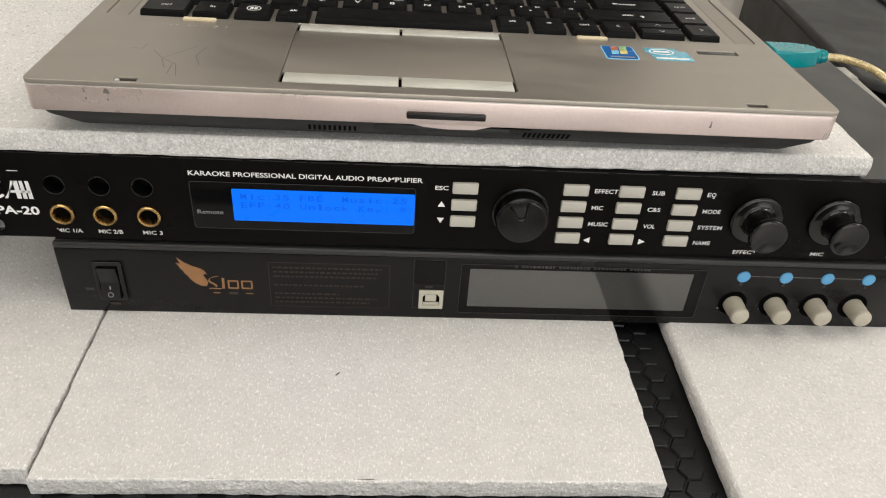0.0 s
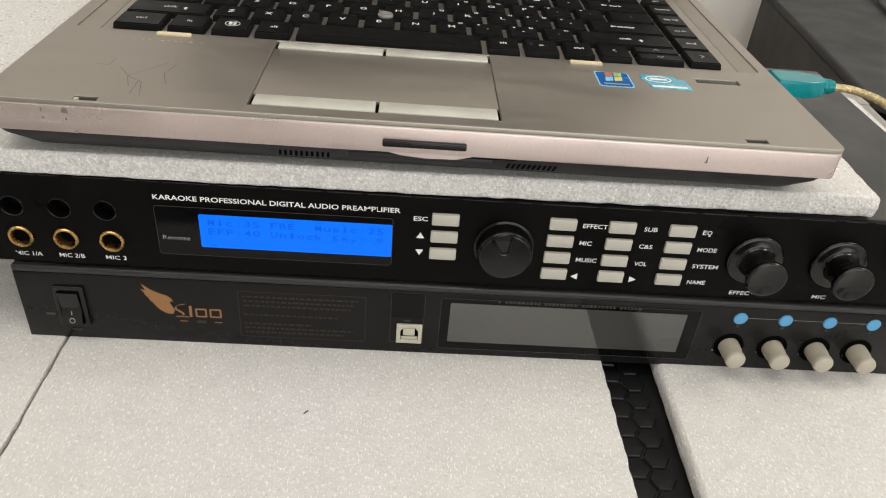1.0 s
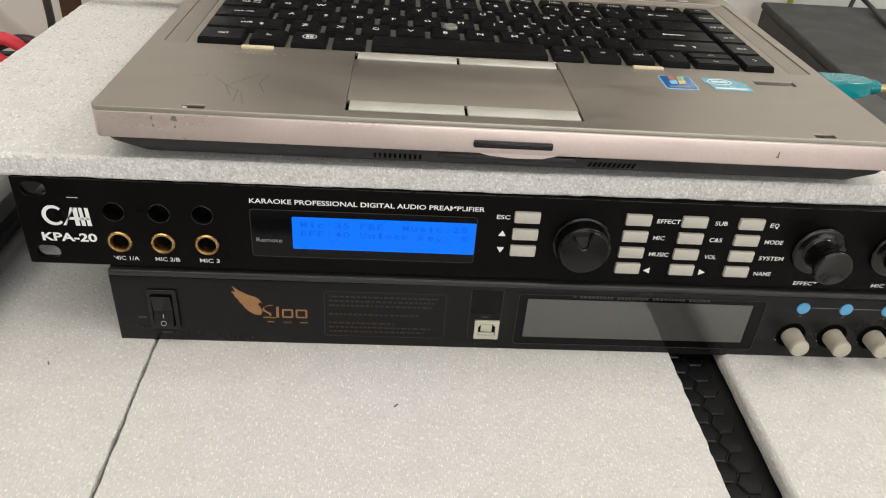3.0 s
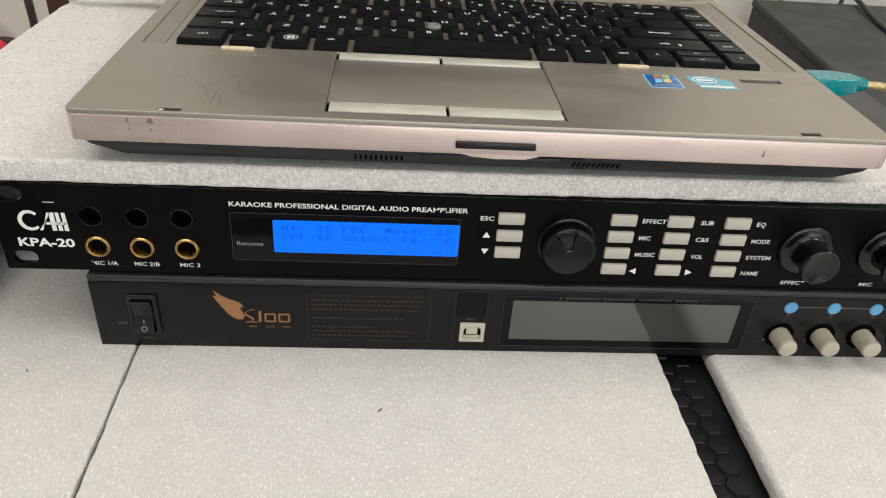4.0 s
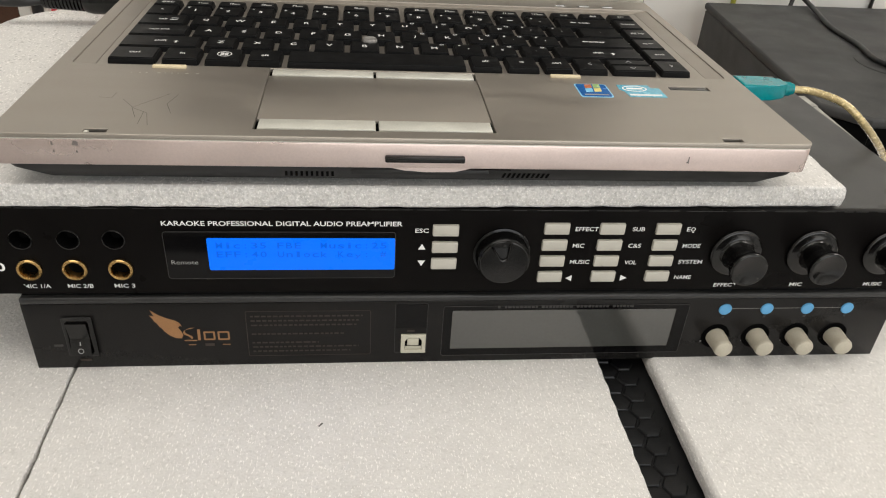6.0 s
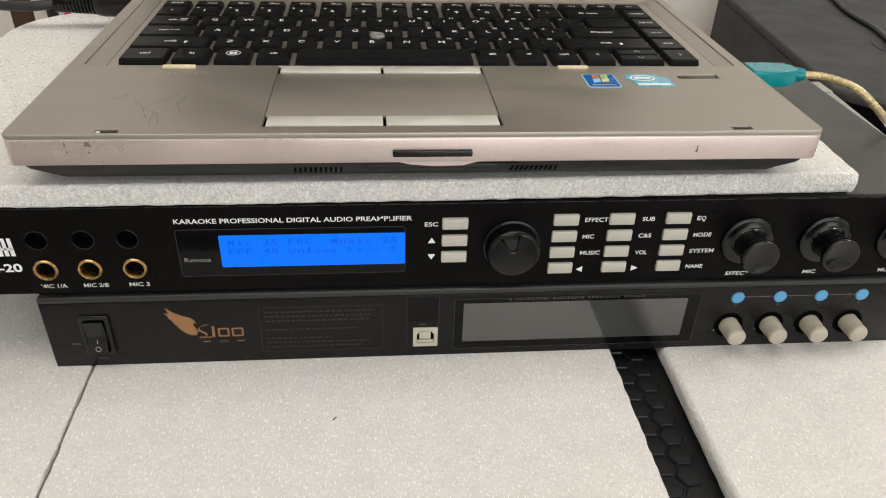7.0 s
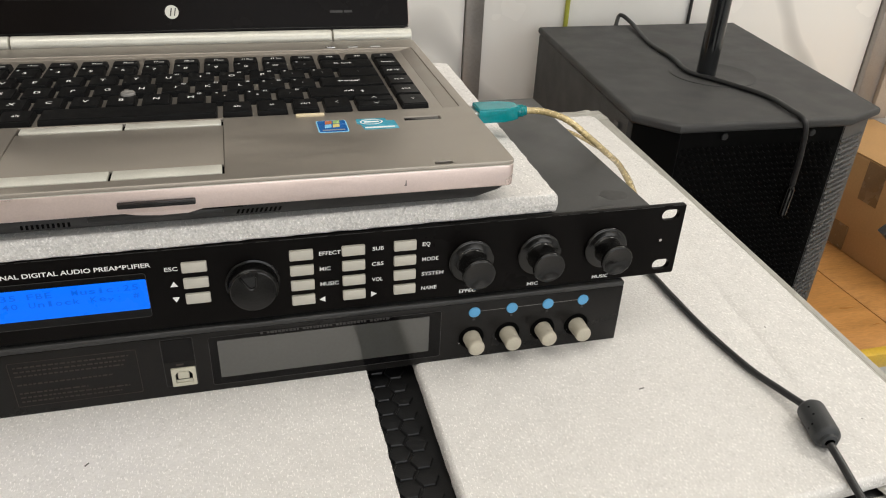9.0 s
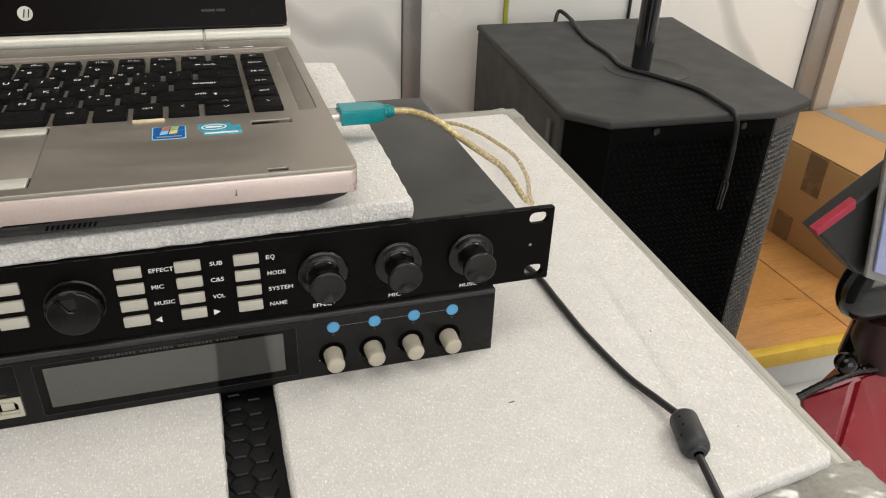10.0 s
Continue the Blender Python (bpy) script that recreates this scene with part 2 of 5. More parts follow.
REDCORD = mat("red_cord", (0.62, 0.03, 0.05), 0.4, 0, 0.12, 60, 900)
GREENWIRE = mat("yellow_green_wire", (0.35, 0.36, 0.05), 0.45, 0, 0.15, 60, 900)
GREYPRINT = mat("grey_print", (0.26, 0.26, 0.25), 0.5, 0, 0.15, 300, 3000)
FLAGR = mat("sticker_red", (0.5, 0.17, 0.08), 0.3)
FLAGG = mat("sticker_green", (0.33, 0.5, 0.2), 0.3)
FLAGB = mat("sticker_sky", (0.25, 0.6, 0.85), 0.3)
FLAGY = mat("sticker_yellow", (0.7, 0.6, 0.2), 0.3)
STICKNAVY = mat("sticker_navy", (0.02, 0.12, 0.38), 0.22, 0, 0.3, 120, 900, coat=0.4)
STICKCYAN = mat("sticker_cyan", (0.07, 0.36, 0.5), 0.26, 0, 0.25, 120, 900, coat=0.4)
SMUDGE = mat("pale_smudge", (0.027, 0.0265, 0.026), 0.5, 0, 0.5, 60, 400)
EDGEGLINT = mat("worn_edge_glint", (0.026, 0.025, 0.024), 0.45, 0.3, 0.5, 120, 900)
SCUFF = mat("faint_scuff", (0.15, 0.13, 0.12), 0.55)
SCRATCH = mat("dark_scratch", (0.1, 0.096, 0.085), 0.6)
CREAM = mat("cream_bumper", (0.66, 0.56, 0.38), 0.5)
POSTBROWN = mat("dark_brown_wood", (0.07, 0.03, 0.015), 0.5, 0, 0.3, 20, 300)
COIN = mat("dark_maroon_plastic", (0.03, 0.010, 0.012), 0.5, 0, 0.3, 20, 300)

# ---- makers ----
ORIGIN = {}


def thing(name, at, label, category, group="", kind=""):
    """A top-level Empty at its base, whose parts are meshes."""
    ob = new(name)
    ob.location = at
    ob.empty_display_size = 0.02
    ORIGIN[ob] = Vector(at)
    return tagged(ob, label, category, group, kind)


def finish(bm, name, material, smooth=35):
    me = bpy.data.meshes.new(name)
    bmesh.ops.recalc_face_normals(bm, faces=bm.faces)
    bm.to_mesh(me)
    bm.free()
    return dress(me, material, smooth)


def dress(me, material, smooth=35):
    me.materials.clear()
    me.materials.append(material)
    if smooth and len(me.polygons):
        me.shade_smooth()
        me.set_sharp_from_angle(angle=radians(smooth))
    return me


def part(name, bm, material, parent=None, label="", smooth=35):
    """One mesh object, built in world coordinates, under a thing or under a part."""
    me = bm if isinstance(bm, bpy.types.Mesh) else finish(bm, name, material, smooth)
    if isinstance(bm, bpy.types.Mesh):
        dress(me, material, smooth)
    at = ORIGIN.get(parent, Vector((0, 0, 0)))
    ob = new(name, me)
    if parent:
        me.transform(Matrix.Translation(-at))
        ob.parent = parent
        ORIGIN[ob] = at
    if label:
        ob["label"] = label
    return ob


def solo(name, bm, material, label, category, kind="", group="", smooth=35):
    return tagged(part(name, bm, material, None, "", smooth), label, category, group, kind)


def box(x0, x1, y0, y1, z0, z1, bevel=0.0, seg=2, bm=None, m=None):
    out = bm or bmesh.new()
    mm = Matrix.Translation(((x0 + x1) / 2, (y0 + y1) / 2, (z0 + z1) / 2)) @ Matrix.Diagonal((x1 - x0, y1 - y0, z1 - z0, 1))
    made = bmesh.ops.create_cube(out, size=1, matrix=(m or Matrix()) @ mm)
    if bevel:
        edges = list({e for v in made["verts"] for e in v.link_edges})
        bmesh.ops.bevel(out, geom=edges, offset=bevel, segments=seg, profile=0.5, affect="EDGES")
    return out


def lathe(profile, m=None, n=40, bm=None):
    """Rings of (radius, height) turned round z, then put in place by m; a radius of 0 closes an end."""
    out = bm or bmesh.new()
    mm = m or Matrix()
    rings = []
    for r, h in profile:
        if r <= 0:
            rings.append([out.verts.new(mm @ Vector((0, 0, h)))])
        else:
            rings.append([out.verts.new(mm @ Vector((r * math.cos(2 * math.pi * i / n), r * math.sin(2 * math.pi * i / n), h))) for i in range(n)])
    for a, b in zip(rings, rings[1:]):
        for i in range(n):
            j = (i + 1) % n
            if len(a) == 1 and len(b) > 1:
                out.faces.new((a[0], b[i], b[j]))
            elif len(b) == 1 and len(a) > 1:
                out.faces.new((a[i], a[j], b[0]))
            elif len(a) > 1:
                out.faces.new((a[i], a[j], b[j], b[i]))
    return out


def facing(x, y, z):
    """Turns z to point towards -y, from a place on a front panel."""
    return Matrix.Translation((x, y, z)) @ Matrix.Rotation(radians(90), 4, "X")


def smooth_line(points, steps=10):
    p = [Vector(q) for q in points]
    p = [2 * p[0] - p[1]] + p + [2 * p[-1] - p[-2]]
    out = []
    for a, b, c, d in zip(p, p[1:], p[2:], p[3:]):
        for i in range(steps):
            t = i / steps
            out.append(0.5 * (2 * b + (c - a) * t + (2 * a - 5 * b + 4 * c - d) * t * t + (3 * b - a - 3 * c + d) * t ** 3))
    return out + [p[-2]]


def tube(points, r, n=12, steps=10, bm=None, ripple=None):
    """A round cord along a smooth line; ripple(i) scales its radius."""
    out = bm or bmesh.new()
    line = smooth_line(points, steps)
    up = Vector((0, 0, 1))
    rings = []
    for i, q in enumerate(line):
        d = (line[min(i + 1, len(line) - 1)] - line[max(i - 1, 0)]).normalized()
        s = d.cross(up)
        if s.length < 0.05:
            s = d.cross(Vector((1, 0, 0)))
        s.normalize()
        w = s.cross(d)
        k = r * (ripple(i) if ripple else 1)
        rings.append([out.verts.new(q + k * (math.cos(2 * math.pi * j / n) * s + math.sin(2 * math.pi * j / n) * w)) for j in range(n)])
    for a, b in zip(rings, rings[1:]):
        for j in range(n):
            out.faces.new((a[j], a[(j + 1) % n], b[(j + 1) % n], b[j]))
    out.faces.new(rings[0][::-1])
    out.faces.new(rings[-1])
    return out


def rounded(x0, x1, y0, y1, r, n=6):
    pts = []
    for cx, cy, a0 in ((x1 - r, y1 - r, 0), (x0 + r, y1 - r, 90), (x0 + r, y0 + r, 180), (x1 - r, y0 + r, 270)):
        for i in range(n + 1):
            a = radians(a0 + 90 * i / n)
            pts.append((cx + r * math.cos(a), cy + r * math.sin(a)))
    return pts


def circle(x, y, r, n=28):
    return [(x + r * math.cos(2 * math.pi * i / n), y + r * math.sin(2 * math.pi * i / n)) for i in range(n)]


def plate(loops, thick, bevel=0.0, m=None, seg=2):
    """A flat plate with holes through it: loops of (u, v), the outline first; it lies from 0 to thick along its normal."""
    c = bpy.data.curves.new("plate", "CURVE")
    c.dimensions, c.fill_mode = "2D", "BOTH"
    c.extrude, c.bevel_depth, c.bevel_resolution = thick / 2 - bevel, bevel, seg if bevel else 0
    c.offset = -bevel
    for loop in loops:
        s = c.splines.new("POLY")
        s.points.add(len(loop) - 1)
        for p, (u, v) in zip(s.points, loop):
            p.co = (u, v, 0, 1)
        s.use_cyclic_u = True
    ob = bpy.data.objects.new("plate", c)
    me = bpy.data.meshes.new_from_object(ob)
    bpy.data.objects.remove(ob)
    bpy.data.curves.remove(c)
    me.transform((m or Matrix()) @ Matrix.Translation((0, 0, thick / 2)))
    return me


def upright(y):
    """A plate's (u, v) to world (x, z) on a front at y; its thickness grows towards -y."""
    return Matrix.Translation((0, y, 0)) @ Matrix.Rotation(radians(90), 4, "X")


def lettering(body, width, height, m, bold=0.0, slant=0.0, at="left"):
    """Words in the built-in font, fitted to a width and a height, flat, from the lower left (or the middle), put in place by m."""
    c = bpy.data.curves.new("words", "FONT")
    c.body, c.offset, c.shear, c.resolution_u = body, bold, slant, 3
    ob = bpy.data.objects.new("words", c)
    me = bpy.data.meshes.new_from_object(ob)
    bpy.data.objects.remove(ob)
    bpy.data.curves.remove(c)
    n = len(me.vertices)
    co = np.empty(n * 3)
    me.vertices.foreach_get("co", co)
    co = co.reshape(-1, 3)
    lo, hi = co.min(0), co.max(0)
    s = height / (hi[1] - lo[1])
    sx = width / (hi[0] - lo[0]) if width else s
    shift = Vector((-lo[0], -lo[1], 0)) if at == "left" else Vector((-(lo[0] + hi[0]) / 2, -(lo[1] + hi[1]) / 2, 0))
    me.transform(m @ Matrix.Diagonal((sx, s, 1, 1)) @ Matrix.Translation(shift))
    return me


def polygon(points, thick, m):
    return plate([points], thick, 0, m)


# ---- the room ----
WALL_Y, FLOOR_Z, STAGE_Z, TOP_Z = 1.33, -0.78, -0.66, 2.2
solo("floor", box(-2.4, 3.2, -3.1, WALL_Y + 0.1, FLOOR_Z - 0.1, FLOOR_Z), TILE, "pale grey glazed tile floor", "floor", "structure")
solo("ceiling", box(-2.4, 3.2, -3.1, WALL_Y + 0.1, TOP_Z, TOP_Z + 0.1), PLASTER, "plain white ceiling", "ceiling", "structure")
solo("wall_west", box(-2.5, -2.4, -3.1, WALL_Y + 0.1, FLOOR_Z - 0.1, TOP_Z + 0.1), PLASTER, "plain white side wall", "wall", "structure")
solo("wall_east", box(3.2, 3.3, -3.1, WALL_Y + 0.1, FLOOR_Z - 0.1, TOP_Z + 0.1), PLASTER, "plain white side wall", "wall", "structure")
front = box(-2.5, -0.45, -3.2, -3.1, FLOOR_Z - 0.1, TOP_Z + 0.1)
box(2.75, 3.3, -3.2, -3.1, FLOOR_Z - 0.1, TOP_Z + 0.1, bm=front)
box(-0.45, 2.75, -3.2, -3.1, 1.95, TOP_Z + 0.1, bm=front)
box(-0.45, 2.75, -3.2, -3.1, FLOOR_Z - 0.1, -0.45, bm=front)
solo("wall_south", front, PLASTER, "white wall with a wide open shopfront", "wall", "structure")
north = solo("wall_north", box(-2.5, 3.3, WALL_Y + 0.012, WALL_Y + 0.12, FLOOR_Z - 0.1, TOP_Z + 0.1), PLASTER,
             "wall clad in white marble-patterned panels", "wall", "structure")
for x0, x1 in ((-2.4, -1.52), (-1.518, -0.62), (-0.618, 0.508), (0.554, 1.637), (1.751, 3.2)):
    part("panel", box(x0, x1, WALL_Y, WALL_Y + 0.012, STAGE_Z, TOP_Z, 0.001), MARBLE, north)
part("trim", box(0.51, 0.552, WALL_Y - 0.008, WALL_Y + 0.012, STAGE_Z, TOP_Z, 0.002), TRIM, north, "grey metal joint strip")
frame_ob = solo("trim_frame", box(1.639, 1.695, WALL_Y - 0.02, WALL_Y + 0.012, STAGE_Z, TOP_Z, 0.003), TRIM,
                "grey and beige upright metal door frame", "frame", "structure")
part("moulding", box(1.697, 1.749, WALL_Y - 0.03, WALL_Y + 0.012, STAGE_Z, TOP_Z, 0.003), BEIGETRIM, frame_ob, "beige moulding")
stage = solo("floor_platform", box(-2.38, 3.18, 0.66, WALL_Y, FLOOR_Z, STAGE_Z - 0.008), TILE, "low platform with a varnished wood top",
             "platform", "structure")
for i in range(9):
    x0 = -2.38 + i * 0.62
    part("plank", box(x0, min(3.18, x0 + 0.617), 0.66, WALL_Y - 0.002, STAGE_Z - 0.008, STAGE_Z, 0.001), WOOD, stage)
solo("trim_yellow", box(-2.38, 3.18, 0.635, 0.66, STAGE_Z - 0.035, STAGE_Z + 0.002, 0.003), YELLOW, "yellow plastic strip along the platform edge", "trim", "structure")

# ---- the flight case that everything stands on ----
FOAM_T = 0.0095
CASE_TOP = -FOAM_T


def strip(p, q, width, z0, z1, ribs):
    """A ribbed metal strip from p to q, its outer edge on that line."""
    p, q = Vector(p), Vector(q)
    d = q - p
    m = Matrix.Translation((p.x, p.y, 0)) @ Matrix.Rotation(math.atan2(d.y, d.x), 4, "Z")
    bm = box(0, d.length, 0, width, z0, z1, 0.0012, 2, None, m)
    for k in range(ribs):
        o = 0.004 + k * (width - 0.008) / max(1, ribs - 1)
        box(0.001, d.length - 0.001, o - 0.0015, o + 0.0015, z1 - 0.0006, z1 + 0.0002, 0.0002, 1, bm, m)
    return bm


def flight_case():
    fl, fr, br, bl = (-0.62, -0.166), (0.3565, -0.157), (0.391, 0.405), (-0.62, 0.405)
    z1 = CASE_TOP
    case = thing("flight_case", (0, 0.1, FLOOR_Z), "black flight case with aluminium edging and honeycomb laminate", "flight case")
    part("body", polygon([fl, fr, br, bl], z1 - FLOOR_Z - 0.001, Matrix.Translation((0, 0, FLOOR_Z))), ABS, case)
    for p, q, w in ((fl, fr, 0.024), ((0.3583, -0.1265), (0.3892, 0.3745), 0.028), (br, bl, 0.028)):
        part("edging", strip(p, q, w, z1 - 0.03, z1 + 0.0006, 4), ALU, case, "ribbed aluminium edging")
    for x in (0.281, 0.02, -0.24, -0.5):
        part("rivet", lathe([(0.0055, 0), (0.0055, 0.0006), (0.004, 0.0018), (0.0016, 0.0022), (0.0014, 0.0012), (0, 0.0012)],
                            Matrix.Translation((x, -0.1436, z1 + 0.0014)), 20), STEEL, case)
    for x, y in ((0.340, -0.142), (0.372, 0.390)):
        bm = bmesh.new()
        bmesh.ops.create_icosphere(bm, subdivisions=4, radius=0.024, matrix=Matrix.Translation((x, y, z1 - 0.012)) @ Matrix.Diagonal((1.1, 1.1, 0.62, 1)))
        for v in bm.verts:
            v.co += 0.005 * noise.noise_vector(v.co * 70)
        part("ball_corner", bm, BALL, case, "dented silver ball corner")
    # crumpled tape wrapped over the front corner
    bm = bmesh.new()
    nx, ny = 46, 34
    grid = []
    for i in range(nx + 1):
        for j in range(ny + 1):
            x, y = 0.289 + 0.0755 * i / nx, -0.1665 + 0.0425 * j / ny
            x += 0.003 * noise.noise(Vector((x * 60, y * 60, 4)))
            folds = noise.noise(Vector((x * 26 + y * 60, y * 34 - x * 14, 2.5)))
            lift = 0.0034 * abs(folds) + 0.0005 * noise.noise(Vector((x * 110 + y * 160, y * 110, 1)))
            over = max(0.0, x - 0.3585 - 0.06 * (y + 0.15)) + max(0.0, -0.159 - y)
            dome = 0.0042 * max(0.0, 1 - ((x - 0.340) ** 2 + (y + 0.142) ** 2) / 0.026 ** 2)
            grid.append(bm.verts.new((x, y, z1 + 0.0012 + lift + dome - 1.6 * over)))
    for i in range(nx):
        for j in range(ny):
            # the sheet ends in a slant on its way along the front
            if i < 14 and j > ny - 4 + i // 5 or i + j < 7:
                continue
            a = i * (ny + 1) + j
            bm.faces.new((grid[a], grid[a + ny + 1], grid[a + ny + 2], grid[a + 1]))
    bmesh.ops.delete(bm, geom=[v for v in bm.verts if not v.link_faces], context="VERTS")
    part("corner_tape", bm, CLEARTAPE, case, "crumpled glossy grey tape over the corner", 50)
    return case


CASE = flight_case()


# ---- foam sheets ----
def foam_sheet(outline, z0, z1, label, turn=0.0006, seed=0, rim=0.0011, crease=None, cut=True):
    """A sheet with a soft, slightly torn outline: outline points are refined and jittered, with rounded upper and lower rims."""
    pts = []
    n = len(outline)
    for i in range(n):
        a, b = Vector(outline[i]), Vector(outline[(i + 1) % n])
        k = max(2, int((b - a).length / 0.002))
        pts += [a.lerp(b, j / k) for j in range(k)]
    bm = bmesh.new()
    mid = sum(pts, Vector((0, 0))) / len(pts)
    levels = [(z0, -0.4 * rim), (z0 + rim * 0.6, 0.0), ((z0 + z1) / 2, 0.0003)]
    levels += [(z1 - rim + rim * math.sin(radians(12.4 * k)) / math.sin(radians(74.4)), -rim * (1 - math.cos(radians(12.4 * k)))) for k in range(7)]
    rings = []
    for zi, (z, out) in enumerate(levels):
        ring = []
        for p, q, r in zip(pts[-1:] + pts[:-1], pts, pts[1:] + pts[:1]):
            d = (r - p).normalized()
            nrm = Vector((d.y, -d.x))
            s = Vector((q.x * 160, q.y * 160, seed + z * 260))
            slow = Vector((q.x * 22, q.y * 22, seed))
            w = turn * noise.noise(s) + 0.0003 * noise.noise(slow)
            g = q + nrm * (out + w)
            ring.append(bm.verts.new((g.x, g.y, z + (0.0003 * noise.noise(s * 1.3) if 0 < zi < 3 else 0))))
        rings.append(ring)
    k = len(pts)
    for a, b in zip(rings, rings[1:]):
        for i in range(k):
            bm.faces.new((a[i], a[(i + 1) % k], b[(i + 1) % k], b[i]))
    bm.faces.new(rings[-1])
    bm.faces.new(rings[0][::-1])
    if crease:
        p, q, rise = Vector(crease[0]), Vector(crease[1]), crease[2]
        side = Vector((q.y - p.y, p.x - q.x)).normalized()
        for k in (-0.03, -0.02, -0.013, -0.008, -0.004, -0.0015, 0.0, 0.0015, 0.003, 0.006, 0.012):
            bmesh.ops.bisect_plane(bm, geom=list(bm.verts) + list(bm.edges) + list(bm.faces), plane_co=(p.x + side.x * k, p.y + side.y * k, 0), plane_no=(side.x, side.y, 0))
        run = (q - p).normalized()
        for k in range(-4, 17):
            at = p + run * 0.011 * k
            bmesh.ops.bisect_plane(bm, geom=list(bm.verts) + list(bm.edges) + list(bm.faces), plane_co=(at.x, at.y, 0), plane_no=(run.x, run.y, 0))
        for v in bm.verts:
            flat = Vector((v.co.x, v.co.y)) - p
            s = flat.dot(run)
            d = flat.dot(side) + 0.0035 * noise.noise(Vector((s * 28, 3.1, 0)))
            deep = 0.0012 * math.exp(-((s - 0.055) / 0.06) ** 2)
            sink = -deep * math.exp(d / 0.009) if d < 0 else -deep * max(0.0, 1 - d / 0.006) ** 2
            v.co.z += rise * max(0.0, d) + (sink if v.co.z > -FOAM_T / 2 else 0)
    bmesh.ops.triangulate(bm, faces=[f for f in bm.faces if len(f.verts) > 4], quad_method="BEAUTY", ngon_method="BEAUTY")
    sheet = solo("foam_sheet", bm, FOAM, label, "foam sheet", group="foam sheets on the flight case", smooth=14)
    sheet.data.materials.append(CUTFOAM)
    for f in sheet.data.polygons:
        if cut and abs(f.normal.z) < 0.8:
            f.material_index = 1
    return sheet


def arc(cx, cy, r, a0, a1, n=8):
    return [(cx + r * math.cos(radians(a0 + (a1 - a0) * i / n)), cy + r * math.sin(radians(a0 + (a1 - a0) * i / n))) for i in range(n + 1)]


foam_sheet([(-0.190, -0.101), (0.0612, -0.101), (0.0635, 0.36), (-0.196, 0.36)], -FOAM_T, 0, "white expanded foam sheet under the rack units", seed=3)
foam_sheet([(-0.58, -0.095), (-0.1914, -0.0965), (-0.1972, 0.36), (-0.58, 0.36)], -FOAM_T, 0, "white foam sheet lying beside a narrow seam", seed=11, rim=0.0008)
foam_sheet([(0.0875, -0.140), (0.262, -0.1325), (0.2904, -0.1302), (0.338, -0.1258), (0.3425, -0.1215), (0.3450, -0.076), (0.3478, -0.028), (0.3545, 0.06), (0.362, 0.20), (0.3665, 0.362), (0.362, 0.368), (0.093, 0.36)],
           -FOAM_T, 0, "white foam sheet with a shallow crease, beside the gap", 0.0003, 23, 0.0034, ((0.2905, -0.070), (0.307, 0.05), 0.014), False)
top_foam = foam_sheet([(-0.285, -0.0012), (-0.05, 0.0), (0.1645, 0.0032), (0.1695, 0.246), (0.155, 0.25)] + [(-0.19, 0.262)] + arc(-0.235, 0.207, 0.05, 80, 180, 8) + [(-0.287, 0.1)],
                      0.0866, 0.0968, "white foam sheet between the preamplifier and the laptop", 0.0007, 31, 0.0018)


# ---- rack preamplifier ----
def words(body, x, z, width, height, parent, material=PRINT, y=0.0, bold=0.0, slant=0.0, name="lettering", at="left"):
    part(name, lettering(body, width, height, Matrix.Translation((x, y - 0.00015, z)) @ Matrix.Rotation(radians(90), 4, "X"), bold, slant, at), material, parent, "", 0)


def bar(x0, x1, z0, z1, y, parent, material, name="print_bar"):
    part(name, box(x0, x1, y - 0.00015, y - 0.00003, z0, z1), material, parent, "", 0)


def outline(x0, x1, z0, z1, w, y, parent, material, r=0.0012, name="outline"):
    part(name, plate([rounded(x0, x1, z0, z1, r), rounded(x0 + w, x1 - w, z0 + w, z1 - w, max(0.0002, r - w))], 0.00012, 0, upright(y)), material, parent, "", 0)


def push_button(x0, z1, w, h, y, parent, material=BUTTON, depth=0.0016):
    part("button", box(x0, x0 + w, y - depth, y + 0.001, z1 - h, z1, 0.0006, 2), material, parent)


